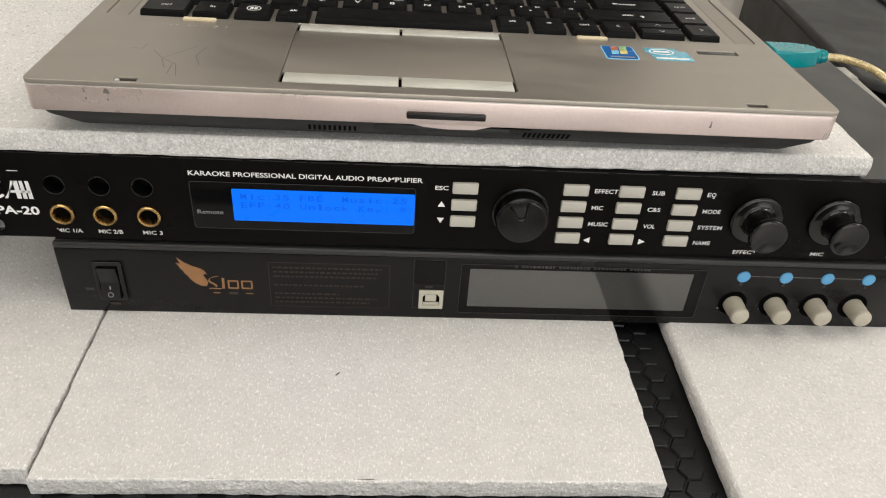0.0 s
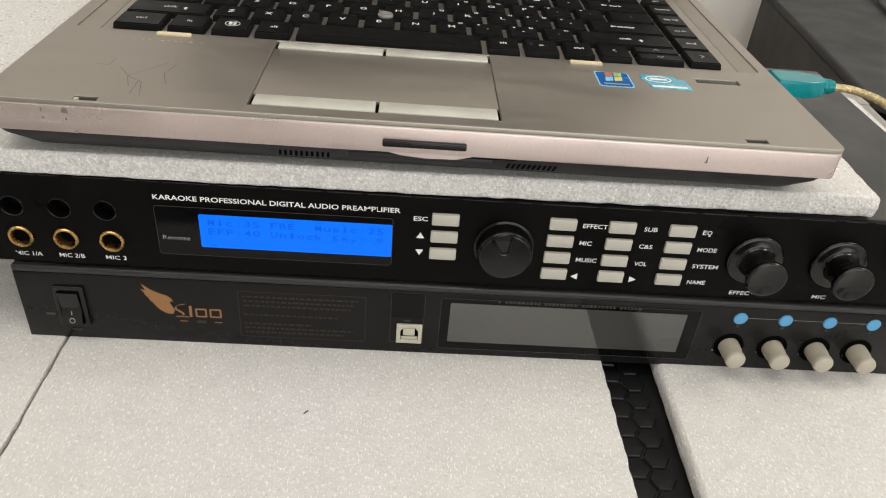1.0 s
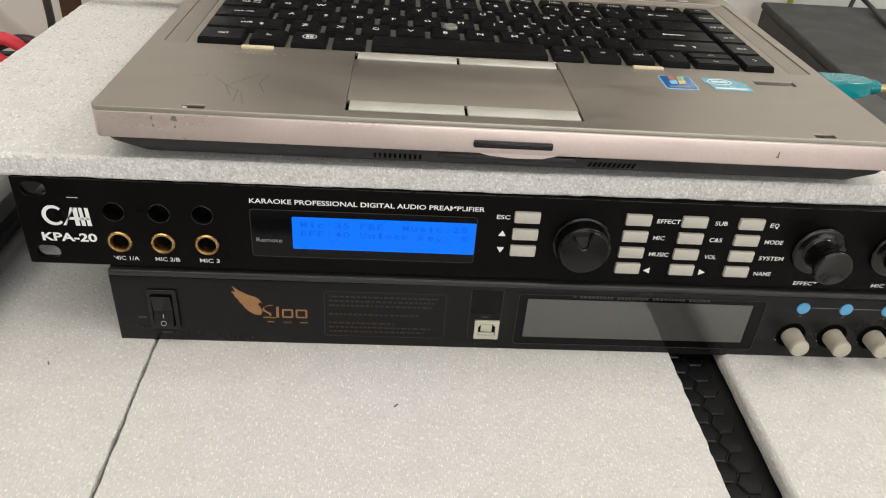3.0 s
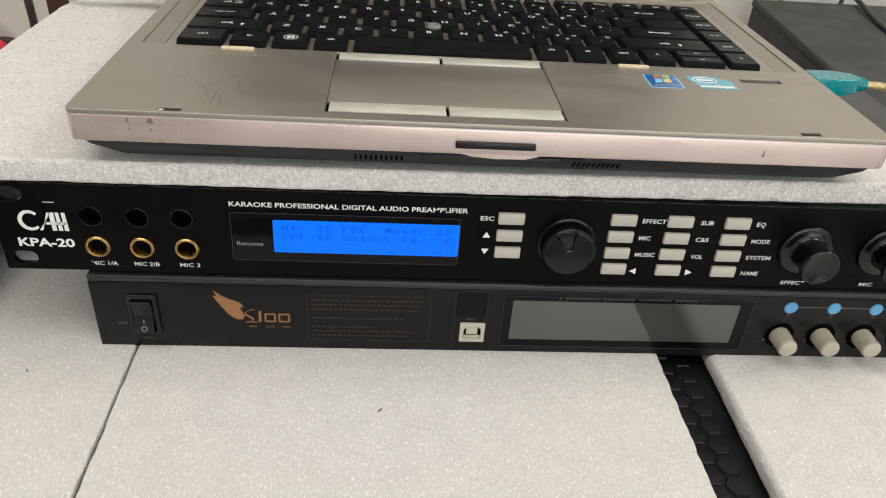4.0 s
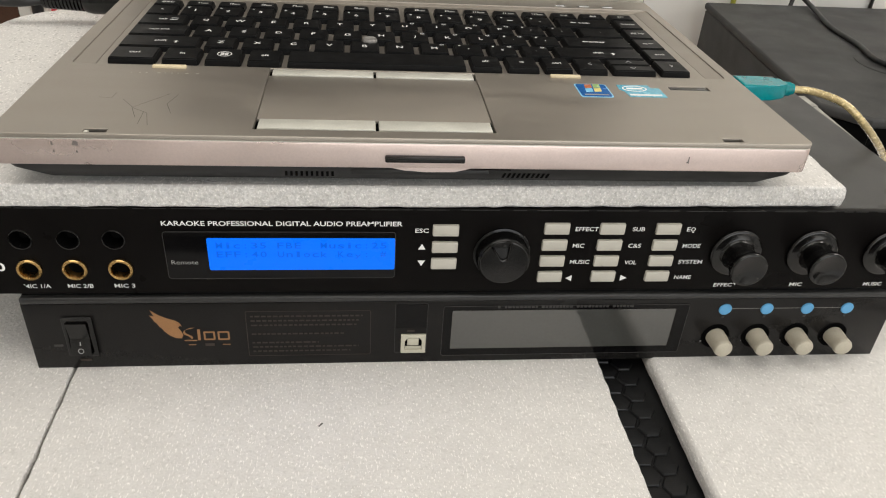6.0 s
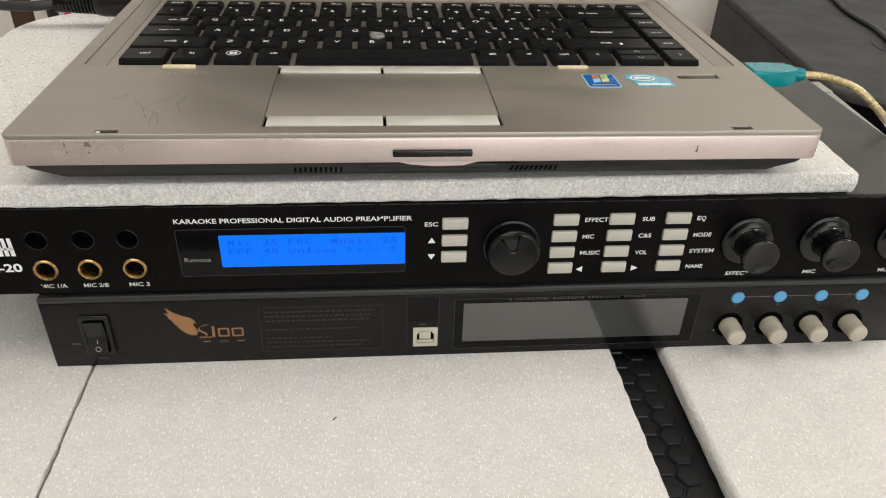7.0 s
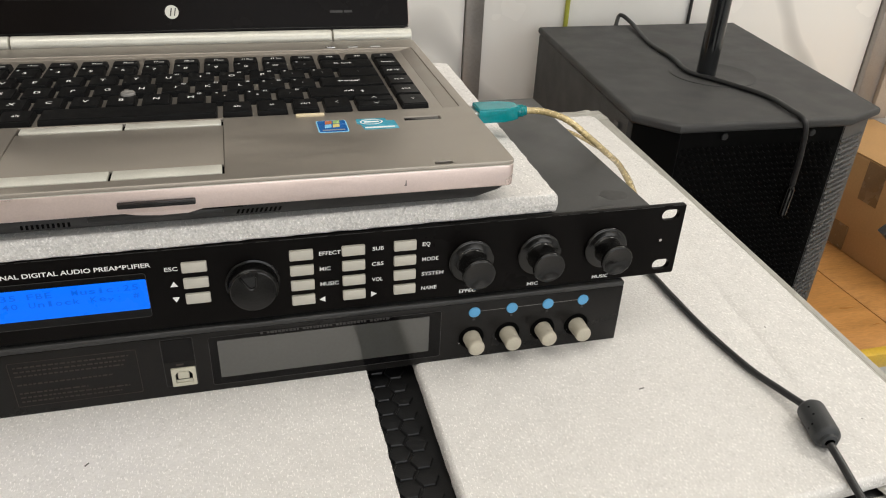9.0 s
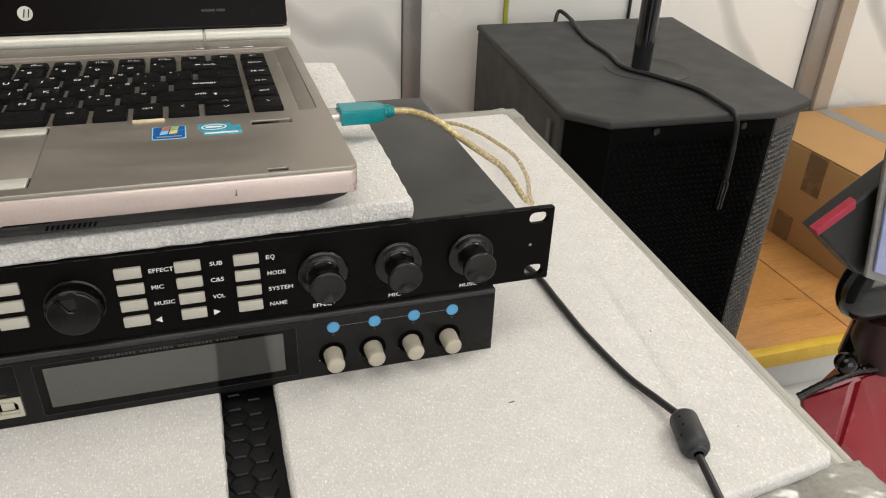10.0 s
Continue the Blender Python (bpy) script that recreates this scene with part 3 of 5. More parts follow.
def preamplifier():
    rack = thing("rack_preamplifier", (0, 0.09, 0.0435), "black rack karaoke preamplifier with a lit blue display", "audio processor")
    x, z0, z1 = 0.2413, 0.0430, 0.0870
    slots = []
    for cx in (-0.2325, 0.2325):
        for cz in (0.0491, 0.0809):
            slots.append(rounded(cx - 0.0052, cx + 0.0052, cz - 0.0033, cz + 0.0033, 0.0032))
    jacks, pots = (-0.2002, -0.1815, -0.1623), (-0.2008, -0.1815, -0.163)
    holes = [circle(j, 0.0562, 0.0050) for j in jacks] + [circle(p, 0.0712, 0.0042) for p in pots]
    part("front_panel", plate([rounded(-x, x, z0, z1, 0.0012)] + slots + holes, 0.003, 0.0004, upright(0.003)), PANEL, rack, "satin black steel front panel")
    shell = box(-0.2155, 0.2204, 0.0150, 0.1858, 0.0442, 0.0845)
    box(-0.2155, 0.2204, 0.0031, 0.186, 0.0846, 0.0866, 0.0005, 2, shell)
    for a, b in ((-0.2155, -0.2135), (0.2184, 0.2204)):
        box(a, b, 0.0031, 0.0149, 0.0442, 0.0845, 0.0003, 1, shell)
    part("chassis", shell, CHASSIS, rack, "worn black sheet-steel chassis")
    for cx, cy, rx, ry in ((0.2055, 0.0185, 0.0085, 0.0062), (0.1930, 0.0060, 0.0070, 0.0016)):
        blob = [(cx + rx * math.cos(a) * (1 + 0.3 * noise.noise(Vector((math.cos(a) * 2, math.sin(a) * 2, cx * 90)))), cy + ry * math.sin(a) * (1 + 0.3 * noise.noise(Vector((math.sin(a) * 2, cx * 50, math.cos(a) * 2)))))
                for a in np.linspace(0, 2 * math.pi, 40)[:-1]]
        part("smudge", plate([blob], 0.00006, 0, Matrix.Translation((0, 0, 0.0866))), SMUDGE, rack, "faint dusty smudge", 0)
    for j in jacks:
        m = facing(j, 0, 0.0562)
        jack = part("jack_socket", lathe([(0.0050, -0.004), (0.0053, 0.0), (0.0053, 0.0010), (0.0049, 0.0015), (0.0041, 0.0013), (0.0036, 0.0002), (0.0035, -0.012)], m, 36),
                    BRASS, rack, "brass microphone jack")
        part("bore", lathe([(0.00352, -0.0025), (0, -0.0026)], m, 24), HOLE, jack)
    for p in pots:
        m = facing(p, 0, 0.0712)
        sleeve = part("recessed_hole", lathe([(0.0042, 0.0002), (0.0040, -0.0006), (0.0040, -0.0095)], m, 30), HOLE, rack, "round recessed control hole")
        part("hole_rim", lathe([(0.0042, 0.0001), (0.0044, 0.0005), (0.0048, 0.0004), (0.0050, 0.0)], m, 30), PLASTIC, sleeve)
        part("trimmer", lathe([(0.004, -0.0095), (0.003, -0.0092), (0.0028, -0.0055), (0.0022, -0.005), (0, -0.005)], m, 24), HOLE, sleeve)
    # display window
    win = part("display_window", plate([rounded(-0.1425, -0.0425, 0.0512, 0.0758, 0.0016)], 0.0007, 0.0002, upright(0.0)), WINDOW, rack, "smoked acrylic window")
    outline(-0.1425, -0.0425, 0.0512, 0.0758, 0.00025, -0.0007, win, DIMPRINT, 0.0016)
    lcd = part("display", plate([rounded(-0.1243, -0.0428, 0.0560, 0.0725, 0.0007)], 0.0003, 0, upright(-0.0007)), LCDBLUE, rack, "blue backlit two-line display")
    for body, z in (("Mic:35 FBE  Music:25", 0.0674), ("EFF:40 Unlock Key: #", 0.0628)):
        for i, ch in enumerate(body):
            if ch != " ":
                tall = 0.0031 if ch.isupper() or ch.isdigit() or ch in "ikl#" else 0.0022
                low = z - (0.0008 if ch == "y" else 0)
                wide = {"i": 0.0014, "l": 0.0014, ":": 0.0007, "1": 0.0014}.get(ch, 0.0028)
                words(ch, -0.1206 + i * 0.00375 + (0.0028 - wide) / 2, low, wide, tall, lcd, LCDINK, -0.001, 0.012, name="character")
    words("KARAOKE PROFESSIONAL DIGITAL AUDIO PREAMPLIFIER", -0.1423, 0.0783, 0.1026, 0.0024, rack, bold=0.016)
    words("Remote", -0.1403, 0.0590, 0.0114, 0.0021, rack, GREYPRINT, y=-0.0007)
    words("KPA-20", -0.2335, 0.0552, 0.0235, 0.0044, rack, bold=0.03)
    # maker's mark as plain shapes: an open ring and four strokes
    ring = [(math.cos(radians(a)) * 0.0048 - 0.2265, math.sin(radians(a)) * 0.0050 + 0.0683) for a in range(45, 316, 15)]
    ring += [(math.cos(radians(a)) * 0.0034 - 0.2262, math.sin(radians(a)) * 0.0036 + 0.0683) for a in range(315, 44, -15)]
    part("mark", polygon(ring, 0.00015, upright(0)), PRINT, rack, "", 0)
    for a, b, c, d in ((-0.2232, -0.2218, -0.2188, -0.2172), (-0.2178, -0.2160, -0.2160, -0.2180), (-0.2152, -0.2135, -0.2140, -0.2154), (-0.2128, -0.2110, -0.2114, -0.2129)):
        part("mark", polygon([(a, 0.0635), (b, 0.0635), (c, 0.0725), (d, 0.0725)], 0.00015, upright(0)), PRINT, rack, "", 0)
    bar(-0.2202, -0.2115, 0.0665, 0.0677, 0, rack, PRINT, "mark")
    for text, lx, lw in (("MIC 1/A", -0.2045, 0.0112), ("MIC 2/B", -0.1862, 0.0108), ("MIC 3", -0.1665, 0.0088)):
        words(text, lx, 0.0462, lw, 0.0021, rack, bold=0.01)
    # button groups
    bw, bh = 0.0117, 0.0056
    for z in (0.0794, 0.0706, 0.0618):
        push_button(-0.0263, z, bw, bh, 0, rack)
    words("ESC", -0.0340, 0.0750, 0.0060, 0.0022, rack, bold=0.015)
    part("arrow", polygon([(-0.0324, 0.0662), (-0.0290, 0.0662), (-0.0307, 0.0691)], 0.00015, upright(0)), PRINT, rack, "", 0)
    part("arrow", polygon([(-0.0324, 0.0602), (-0.0290, 0.0602), (-0.0307, 0.0573)], 0.00015, upright(0)), PRINT, rack, "", 0)
    for col, x0 in enumerate((0.0240, 0.0498, 0.0762)):
        for row in range(4):
            push_button(x0, 0.0804 - 0.0087 * row, bw, bh, 0, rack)
    for text, lx, lz, lw in (("EFFECT", 0.0382, 0.0755, 0.0112), ("MIC", 0.0382, 0.0666, 0.0056), ("MUSIC", 0.0382, 0.0577, 0.0096), ("SUB", 0.0650, 0.0755, 0.0060),
                             ("C&S", 0.0646, 0.0666, 0.0062), ("VOL", 0.0646, 0.0573, 0.0058), ("E", 0.0908, 0.0755, 0.0018), ("O", 0.0928, 0.0755, 0.0022), ("MODE", 0.0908, 0.0665, 0.0090),
                             ("SYSTEM", 0.0908, 0.0576, 0.0122), ("NAME", 0.0908, 0.0488, 0.0086)):
        words(text, lx + 0.0004, lz + 0.0005, lw * 0.97, 0.0022, rack, bold=0.012, slant=0.03)
    part("arrow", polygon([(0.0408, 0.0485), (0.0408, 0.0517), (0.0378, 0.0501)], 0.00015, upright(0)), PRINT, rack, "", 0)
    part("arrow", polygon([(0.0645, 0.0485), (0.0645, 0.0517), (0.0676, 0.0501)], 0.00015, upright(0)), PRINT, rack, "", 0)
    # main dial with a thumb dimple
    m = facing(0.0058, 0, 0.0645)
    bm = lathe([(0.0131, 0), (0.0131, 0.0010), (0.0122, 0.0014), (0.0120, 0.0070), (0.0118, 0.0078), (0.0113, 0.0083), (0.0111, 0.0075), (0, 0.0068)], m, 72)
    dial = part("dial", bm, KNOB, rack, "large black rotary dial")
    flat_drop = [(0.0003 + 0.0018 * math.cos(radians(a)), 0.0032 + 0.0017 * math.sin(radians(a))) for a in range(180, 361, 15)] + [(0.0046, 0.0094), (0.0036, 0.0102), (-0.0026, 0.0105), (-0.0036, 0.0099)]
    drop = [(u * math.cos(0.27) - v * math.sin(0.27), u * math.sin(0.27) + v * math.cos(0.27)) for u, v in flat_drop]
    part("dial_face", plate([circle(0, 0, 0.0112, 60), drop], 0.0022, 0.0007, m @ Matrix.Translation((0, 0, 0.0067))), PLASTIC, dial, "black dial face with a thumb groove")
    part("thumb_groove", plate([[(u * 1.02, v) for u, v in drop]], 0.0003, 0, m @ Matrix.Translation((0, 0, 0.0080)) @ Matrix.Rotation(radians(-5), 4, "X") @ Matrix.Translation((0, 0, -0.0004))), PLASTIC, dial, "smooth groove floor")
    # volume knobs
    for i, (kx, text, w) in enumerate(((0.1190, "EFFECT", 0.0118), (0.1573, "MIC", 0.0066), (0.1962, "MUSIC", 0.0098))):
        m = facing(kx - 0.0012, 0, 0.0648) @ Matrix.Diagonal((1, 1, 0.9, 1))
        part("volume_knob", lathe([(0.0122, 0), (0.0125, 0.0006), (0.0125, 0.0018), (0.0120, 0.0024), (0.0112, 0.0026), (0.0086, 0.0027), (0.0077, 0.0033), (0.0073, 0.0048), (0.0071, 0.0095), (0.0074, 0.0120),
                                   (0.0081, 0.0140), (0.0087, 0.0154), (0.0088, 0.0168), (0.0086, 0.0176), (0.0080, 0.0181), (0.0074, 0.0180), (0.0045, 0.0170), (0, 0.0166)], m, 60), PLASTIC, rack, "black flanged volume knob", 50)
        words(text, kx - 0.0068 + (0.0006 if i else 0), 0.0447, w, 0.0021, rack, bold=0.010, slant=0.04)
    bar(0.0941, 0.0950, 0.0753, 0.0758, 0, rack, PRINT, "lettering")
    part("screw_hole", lathe([(0.0009, 0.0002), (0, 0.0002)], facing(0.2290, 0, 0.0655), 14), STEEL, rack)
    # scratches at the upper rim: pale bars paint its edge highlight along with wear
    rnd = random.Random(7)
    a = -0.2400
    while a < 0.238:
        w = rnd.uniform(0.004, 0.022)
        bar(a, min(a + w, 0.2405), 0.08655 - rnd.uniform(0, 0.00012), 0.0868, 0.0, rack, EDGEGLINT, "worn_edge_glint")
        a += w + rnd.uniform(0.0005, 0.006)
    bar(-0.2192, -0.2146, 0.0774, 0.0777, 0, rack, PRINT, "chip")
    for a, b, z0, z1 in ((-0.0538, -0.0524, 0.0782, 0.0796), (-0.2048, -0.2037, 0.0460, 0.0478), (0.1226, 0.1242, 0.0440, 0.0456), (-0.0502, -0.0496, 0.0782, 0.0800)):
        bar(a, b, z0, z1, -0.00012, rack, PANEL, "bare_spot")
    rack.location.z -= 0.0009
    return rack


preamplifier()


# ---- lower karaoke processor ----
def processor():
    y, x0, x1, z1 = -0.001, -0.2083, 0.2108, 0.0412
    unit = thing("karaoke_processor", (0, 0.1, 0), "glossy black rack karaoke processor standing on foam", "audio processor")
    part("chassis", box(x0, x1, y + 0.003, 0.2, 0.0006, z1 - 0.0002, 0.0006), CHASSIS, unit, "black sheet-steel chassis")
    bm = box(x0, x1, y, y + 0.003, 0.0002, z1 - 0.0034, 0.0003)
    part("front_panel", bm, LOWER, unit, "glossy black front panel")
    part("upper_lip", box(x0, x1, y - 0.0004, y + 0.003, z1 - 0.0033, z1, 0.0009, 3), CHASSIS, unit, "rounded sheet-metal lip")
    # rocker switch
    sw = part("power_switch", plate([rounded(-0.1925, -0.1790, 0.0088, 0.0312, 0.0008), rounded(-0.1908, -0.1812, 0.0105, 0.0285, 0.0005)], 0.0014, 0.0004, upright(y)), PLASTIC, unit,
              "black rocker switch")
    wedge = bmesh.new()
    for sx in (-0.1904, -0.1816):
        prof = [(y + 0.001, 0.0106), (y - 0.0034, 0.0108), (y - 0.0012, 0.0192), (y - 0.0026, 0.0284), (y + 0.001, 0.0284)]
        prof_v = [wedge.verts.new((sx, a, b)) for a, b in prof]
        wedge.faces.new(prof_v if sx < -0.185 else prof_v[::-1])
    vs = list(wedge.verts)
    for i in range(5):
        wedge.faces.new((vs[i], vs[(i + 1) % 5], vs[5 + (i + 1) % 5], vs[5 + i]))
    part("rocker", wedge, PLASTIC, sw, "", 20)
    tilt = Matrix.Translation((-0.186, y - 0.0028, 0.0131)) @ Matrix.Rotation(radians(90 - 14.7), 4, "X")
    part("off_mark", plate([circle(0, 0, 0.0013), circle(0, 0, 0.0010)], 0.0002, 0, tilt @ Matrix.Translation((0, 0, 0.0001))), GREYPRINT, sw, "", 0)
    part("on_mark", plate([[(-0.0002, 0.0028), (0.0002, 0.0028), (0.0002, 0.0046), (-0.0002, 0.0046)]], 0.0002, 0, tilt @ Matrix.Translation((0, 0, 0.0001))), GREYPRINT, sw, "", 0)
    bar(-0.1985, -0.1945, 0.0138, 0.0150, y, unit, DIMPRINT)
    bar(-0.1885, -0.1835, 0.0050, 0.0062, y, unit, COPPERDIM)
    # maker's mark: a wing and plain strokes
    wing = [(-0.1533, 0.0342), (-0.1500, 0.0314), (-0.1462, 0.0293), (-0.1428, 0.0281), (-0.1412, 0.0268), (-0.1402, 0.0246), (-0.1411, 0.0252), (-0.1420, 0.0240), (-0.1408, 0.0218), (-0.1402, 0.0196),
            (-0.1410, 0.0177), (-0.1436, 0.0178), (-0.1462, 0.0195), (-0.1484, 0.0219), (-0.1494, 0.0240), (-0.1503, 0.0246), (-0.1512, 0.0268), (-0.1521, 0.0276), (-0.1527, 0.0292), (-0.1540, 0.0312), (-0.1519, 0.0306)]
    part("wing_mark", polygon(wing, 0.00015, upright(y)), COPPER, unit, "copper-coloured wing print", 0)
    bow = [(-0.1346, 0.0238), (-0.1366, 0.0237), (-0.1384, 0.0230), (-0.1394, 0.0218), (-0.1390, 0.0206), (-0.1374, 0.0196), (-0.1362, 0.0186), (-0.1360, 0.0176), (-0.1372, 0.0167), (-0.1396, 0.0166)]
    swoosh = bow + [(u - 0.0008, v - 0.0006) for u, v in bow[-2:0:-1]]
    part("mark", polygon(swoosh, 0.00015, upright(y)), COPPER, unit, "", 0)
    part("mark", polygon([(-0.1338, 0.0164), (-0.1326, 0.0164), (-0.1324, 0.0228), (-0.1336, 0.0228)], 0.00015, upright(y)), COPPER, unit, "", 0)
    for a, b in ((-0.1310, -0.1258), (-0.1246, -0.1192)):
        outline(a, b, 0.0164, 0.0215, 0.0008, y, unit, COPPER, 0.0006, "mark")
    bar(-0.1400, -0.1342, 0.0160, 0.0165, y, unit, COPPER, "mark")
    bar(-0.1384, -0.1350, 0.0135, 0.0139, y, unit, COPPER)
    bar(-0.1228, -0.1192, 0.0135, 0.0139, y, unit, COPPER)
    bar(-0.1308, -0.1266, 0.0129, 0.0144, y, unit, COPPERDIM)
    # printed notes, too small to read
    outline(-0.1112, -0.0532, 0.0062, 0.0330, 0.0003, y, unit, COPPERDIM, 0.001)
    for i, (k, n) in enumerate(((0, 0.052), (1, 0.050), (2, 0.049), (4, 0.043), (6, 0.031), (7, 0.050), (8, 0.046))):
        z = 0.0300 - k * 0.0026
        a = -0.1090
        j = 0
        while a < -0.109 + n:
            w = 0.0012 + 0.0032 * abs(noise.noise(Vector((i * 3.3, j * 1.7, 0.4))))
            bar(a, min(a + w, -0.109 + n), z - 0.0004, z + 0.0004, y, unit, COPPERDIM)
            a += w + 0.0007
            j += 1
    # socket and sensor window
    part("sensor_window", plate([rounded(-0.0412, -0.0268, 0.0225, 0.0362, 0.0005)], 0.0004, 0, upright(y)), WINDOW, unit, "small dark receiver window")
    outline(-0.0418, -0.0262, 0.0070, 0.0366, 0.0002, y, unit, DIMPRINT, 0.0006)
    bar(-0.0358, -0.0322, 0.0198, 0.0209, y, unit, COPPERDIM)
    usb = part("usb_socket", plate([rounded(-0.0387, -0.0267, 0.0074, 0.0186, 0.0004), [(-0.0368, 0.0094), (-0.0285, 0.0094), (-0.0285, 0.0148), (-0.0300, 0.0167), (-0.0353, 0.0167), (-0.0368, 0.0148)]],
                                   0.0012, 0.0002, upright(y)), IVORY, unit, "ivory square data socket")
    part("socket_well", box(-0.0368, -0.0285, y - 0.0001, y + 0.0001, 0.0094, 0.0167), HOLE, usb)
    part("socket_floor", box(-0.0366, -0.0287, y - 0.0006, y - 0.0001, 0.0095, 0.0112, 0.0002), IVORY, usb)
    part("tongue", box(-0.0356, -0.0301, y - 0.0010, y - 0.0002, 0.0120, 0.0164, 0.0002), IVORY, usb)
    # display
    win = part("display_window", plate([rounded(-0.0190, 0.1028, 0.0048, 0.0352, 0.0014)], 0.0004, 0.0001, upright(y)), WINDOW, unit, "dark glossy display window")
    outline(-0.0190, 0.1028, 0.0048, 0.0352, 0.00025, y - 0.0004, win, DIMPRINT, 0.0014)
    part("display", plate([rounded(-0.0146, 0.0960, 0.0094, 0.0326, 0.0004)], 0.0003, 0, upright(y - 0.0004)), LCDGREY, win, "unlit grey display")
    a, j = 0.007, 0
    while a < 0.073:
        w = 0.001 + 0.0012 * abs(noise.noise(Vector((j * 2.1, 7.7, 0))))
        bar(a, a + w, 0.0338, 0.0350, y - 0.0004, unit, DIMPRINT)
        a += w + (0.0005 if j % 9 else 0.002)
        j += 1
    # blue buttons, joined by a thin line, and grey knobs
    xs = (0.1216, 0.1434, 0.1648, 0.1862)
    bar(0.1216, 0.1862, 0.0318, 0.0320, y, unit, GREYTAPE)
    for x, slip in zip(xs, (0.0008, 0.0012, 0.0014, 0.0019)):
        part("blue_button", lathe([(0.0033, 0), (0.0033, 0.0004), (0.0029, 0.0008), (0, 0.0009)], facing(x, y, 0.0316), 28), BLUE, unit)
        bar(x - 0.0007, x + 0.0007, 0.0262, 0.0275, y, unit, DIMPRINT)
        bar(x - 0.0082, x - 0.0074, 0.0110, 0.0118, y, unit, GREYTAPE)
        m = facing(x - slip, y, 0.0146)
        socket = part("knob_collar", lathe([(0.0073, 0), (0.0073, 0.0004), (0.0066, 0.0005), (0.0064, 0.0001), (0, 0.0001)], m, 32), HOLE, unit, "dark recessed collar")
        part("knob", lathe([(0.0049, 0.0002), (0.0048, 0.0050), (0.0045, 0.0066), (0.0045, 0.0080), (0.0047, 0.0088), (0.0047, 0.0102), (0.0043, 0.0111), (0.0034, 0.0115), (0, 0.0116)], m, 26), GREYKNOB, socket, "warm grey push knob", 25)
    unit.location.z -= 0.0009
    return unit


processor()


# ---- laptop ----
def laptop():
    x0, x1, y0, y1, zt = -0.2002, 0.1358, -0.0050, 0.2262, 0.1215
    lap = thing("laptop", ((x0 + x1) / 2, 0.11, 0.0965), "open silver laptop with worn palm rest and black keys", "laptop")
    bm = bmesh.new()
    loops = []
    for z, ix, iy in ((0.1081, 0.0012, 0.0020), (0.1052, 0.0035, 0.0028), (0.1008, 0.0140, 0.0050), (0.0986, 0.0220, 0.0095), (0.0978, 0.0250, 0.0130)):
        loops.append([bm.verts.new((px, py, z)) for px, py in rounded(x0 + ix, x1 - ix, y0 + iy, y1 - iy, 0.006)])
    k = len(loops[0])
    for la, lb in zip(loops, loops[1:]):
        for i in range(k):
            bm.faces.new((la[i], la[(i + 1) % k], lb[(i + 1) % k], lb[i]))
    bm.faces.new(loops[-1])
    bm.faces.new(loops[0][::-1])
    part("underside", bm, UNDER, lap, "dark grey plastic underside")
    for fx, fy in ((x0 + 0.03, y0 + 0.03), (x1 - 0.03, y0 + 0.03), (x0 + 0.03, y1 - 0.03), (x1 - 0.03, y1 - 0.03)):
        part("foot", box(fx - 0.012, fx + 0.012, fy - 0.004, fy + 0.004, 0.0962, 0.0979, 0.0006), UNDER, lap)
    part("shell", plate([rounded(x0, x1, y0, y1, 0.0034)], zt - 0.0022 - 0.1081, 0.0007, Matrix.Translation((0, 0, 0.1081))), SHELL, lap, "silver metal side shell with a pinkish sheen")
    well = rounded(-0.1930, 0.1298, 0.0752, 0.2050, 0.003)
    pad = rounded(-0.1012, -0.0018, 0.0022, 0.0742, 0.0005)
    notches = [[(a, -0.0032), (a + 0.0088, -0.0032), (a + 0.0088, 0.0003), (a, 0.0003)] for a in (-0.1652, 0.0958)]
    reader = rounded(0.0938, 0.1142, 0.0576, 0.0630, 0.0005)
    part("deck", plate([rounded(x0, x1, y0, y1, 0.0034), well, pad, reader] + notches, 0.0021, 0.0004, Matrix.Translation((0, 0, zt - 0.0021))), DECK, lap, "brushed grey palm rest and keyboard frame")
    # pale layer at the joint, painting the thin highlight along the deck's edge
    part("seam", plate([rounded(x0 + 0.0002, x1 - 0.0002, y0 + 0.0002, y1 - 0.0002, 0.0034)], 0.0004, 0, Matrix.Translation((0, 0, zt - 0.0025))), PADBTN, lap)
    bm = bmesh.new()
    rim = [[bm.verts.new((px, py, h)) for px, py in loop] for loop, h in ((rounded(-0.1932, 0.1300, 0.0750, 0.2052, 0.003), zt - 0.0005), (rounded(-0.1842, 0.1214, 0.0765, 0.2030, 0.002), zt - 0.0018),
                                                                        (rounded(-0.1838, 0.1210, 0.0767, 0.2028, 0.002), zt - 0.0023))]
    for la, lb in zip(rim, rim[1:]):
        for k in range(len(la)):
            bm.faces.new((la[k], la[(k + 1) % len(la)], lb[(k + 1) % len(la)], lb[k]))
    part("keyboard_surround", bm, DECK, lap, "sloping rim round the keys")
    part("keyboard_tray", box(-0.1838, 0.1212, 0.0760, 0.2030, zt - 0.0024, zt - 0.0019), DECK, lap, "silver keyboard tray")
    for a in (-0.1652, 0.0958):
        part("latch_slot", box(a, a + 0.0088, -0.0032, 0.0003, zt - 0.0024, zt - 0.0018), HOLE, lap)
    part("latch_stub", box(-0.1650, -0.1632, -0.0030, -0.0010, zt - 0.0018, zt + 0.0000, 0.0004), PADBTN, lap, "broken bright latch stub")
    part("fingerprint_reader", box(0.0940, 0.1140, 0.0578, 0.0628, zt - 0.0024, zt - 0.0004, 0.0005), PLASTIC, lap, "narrow black fingerprint strip")
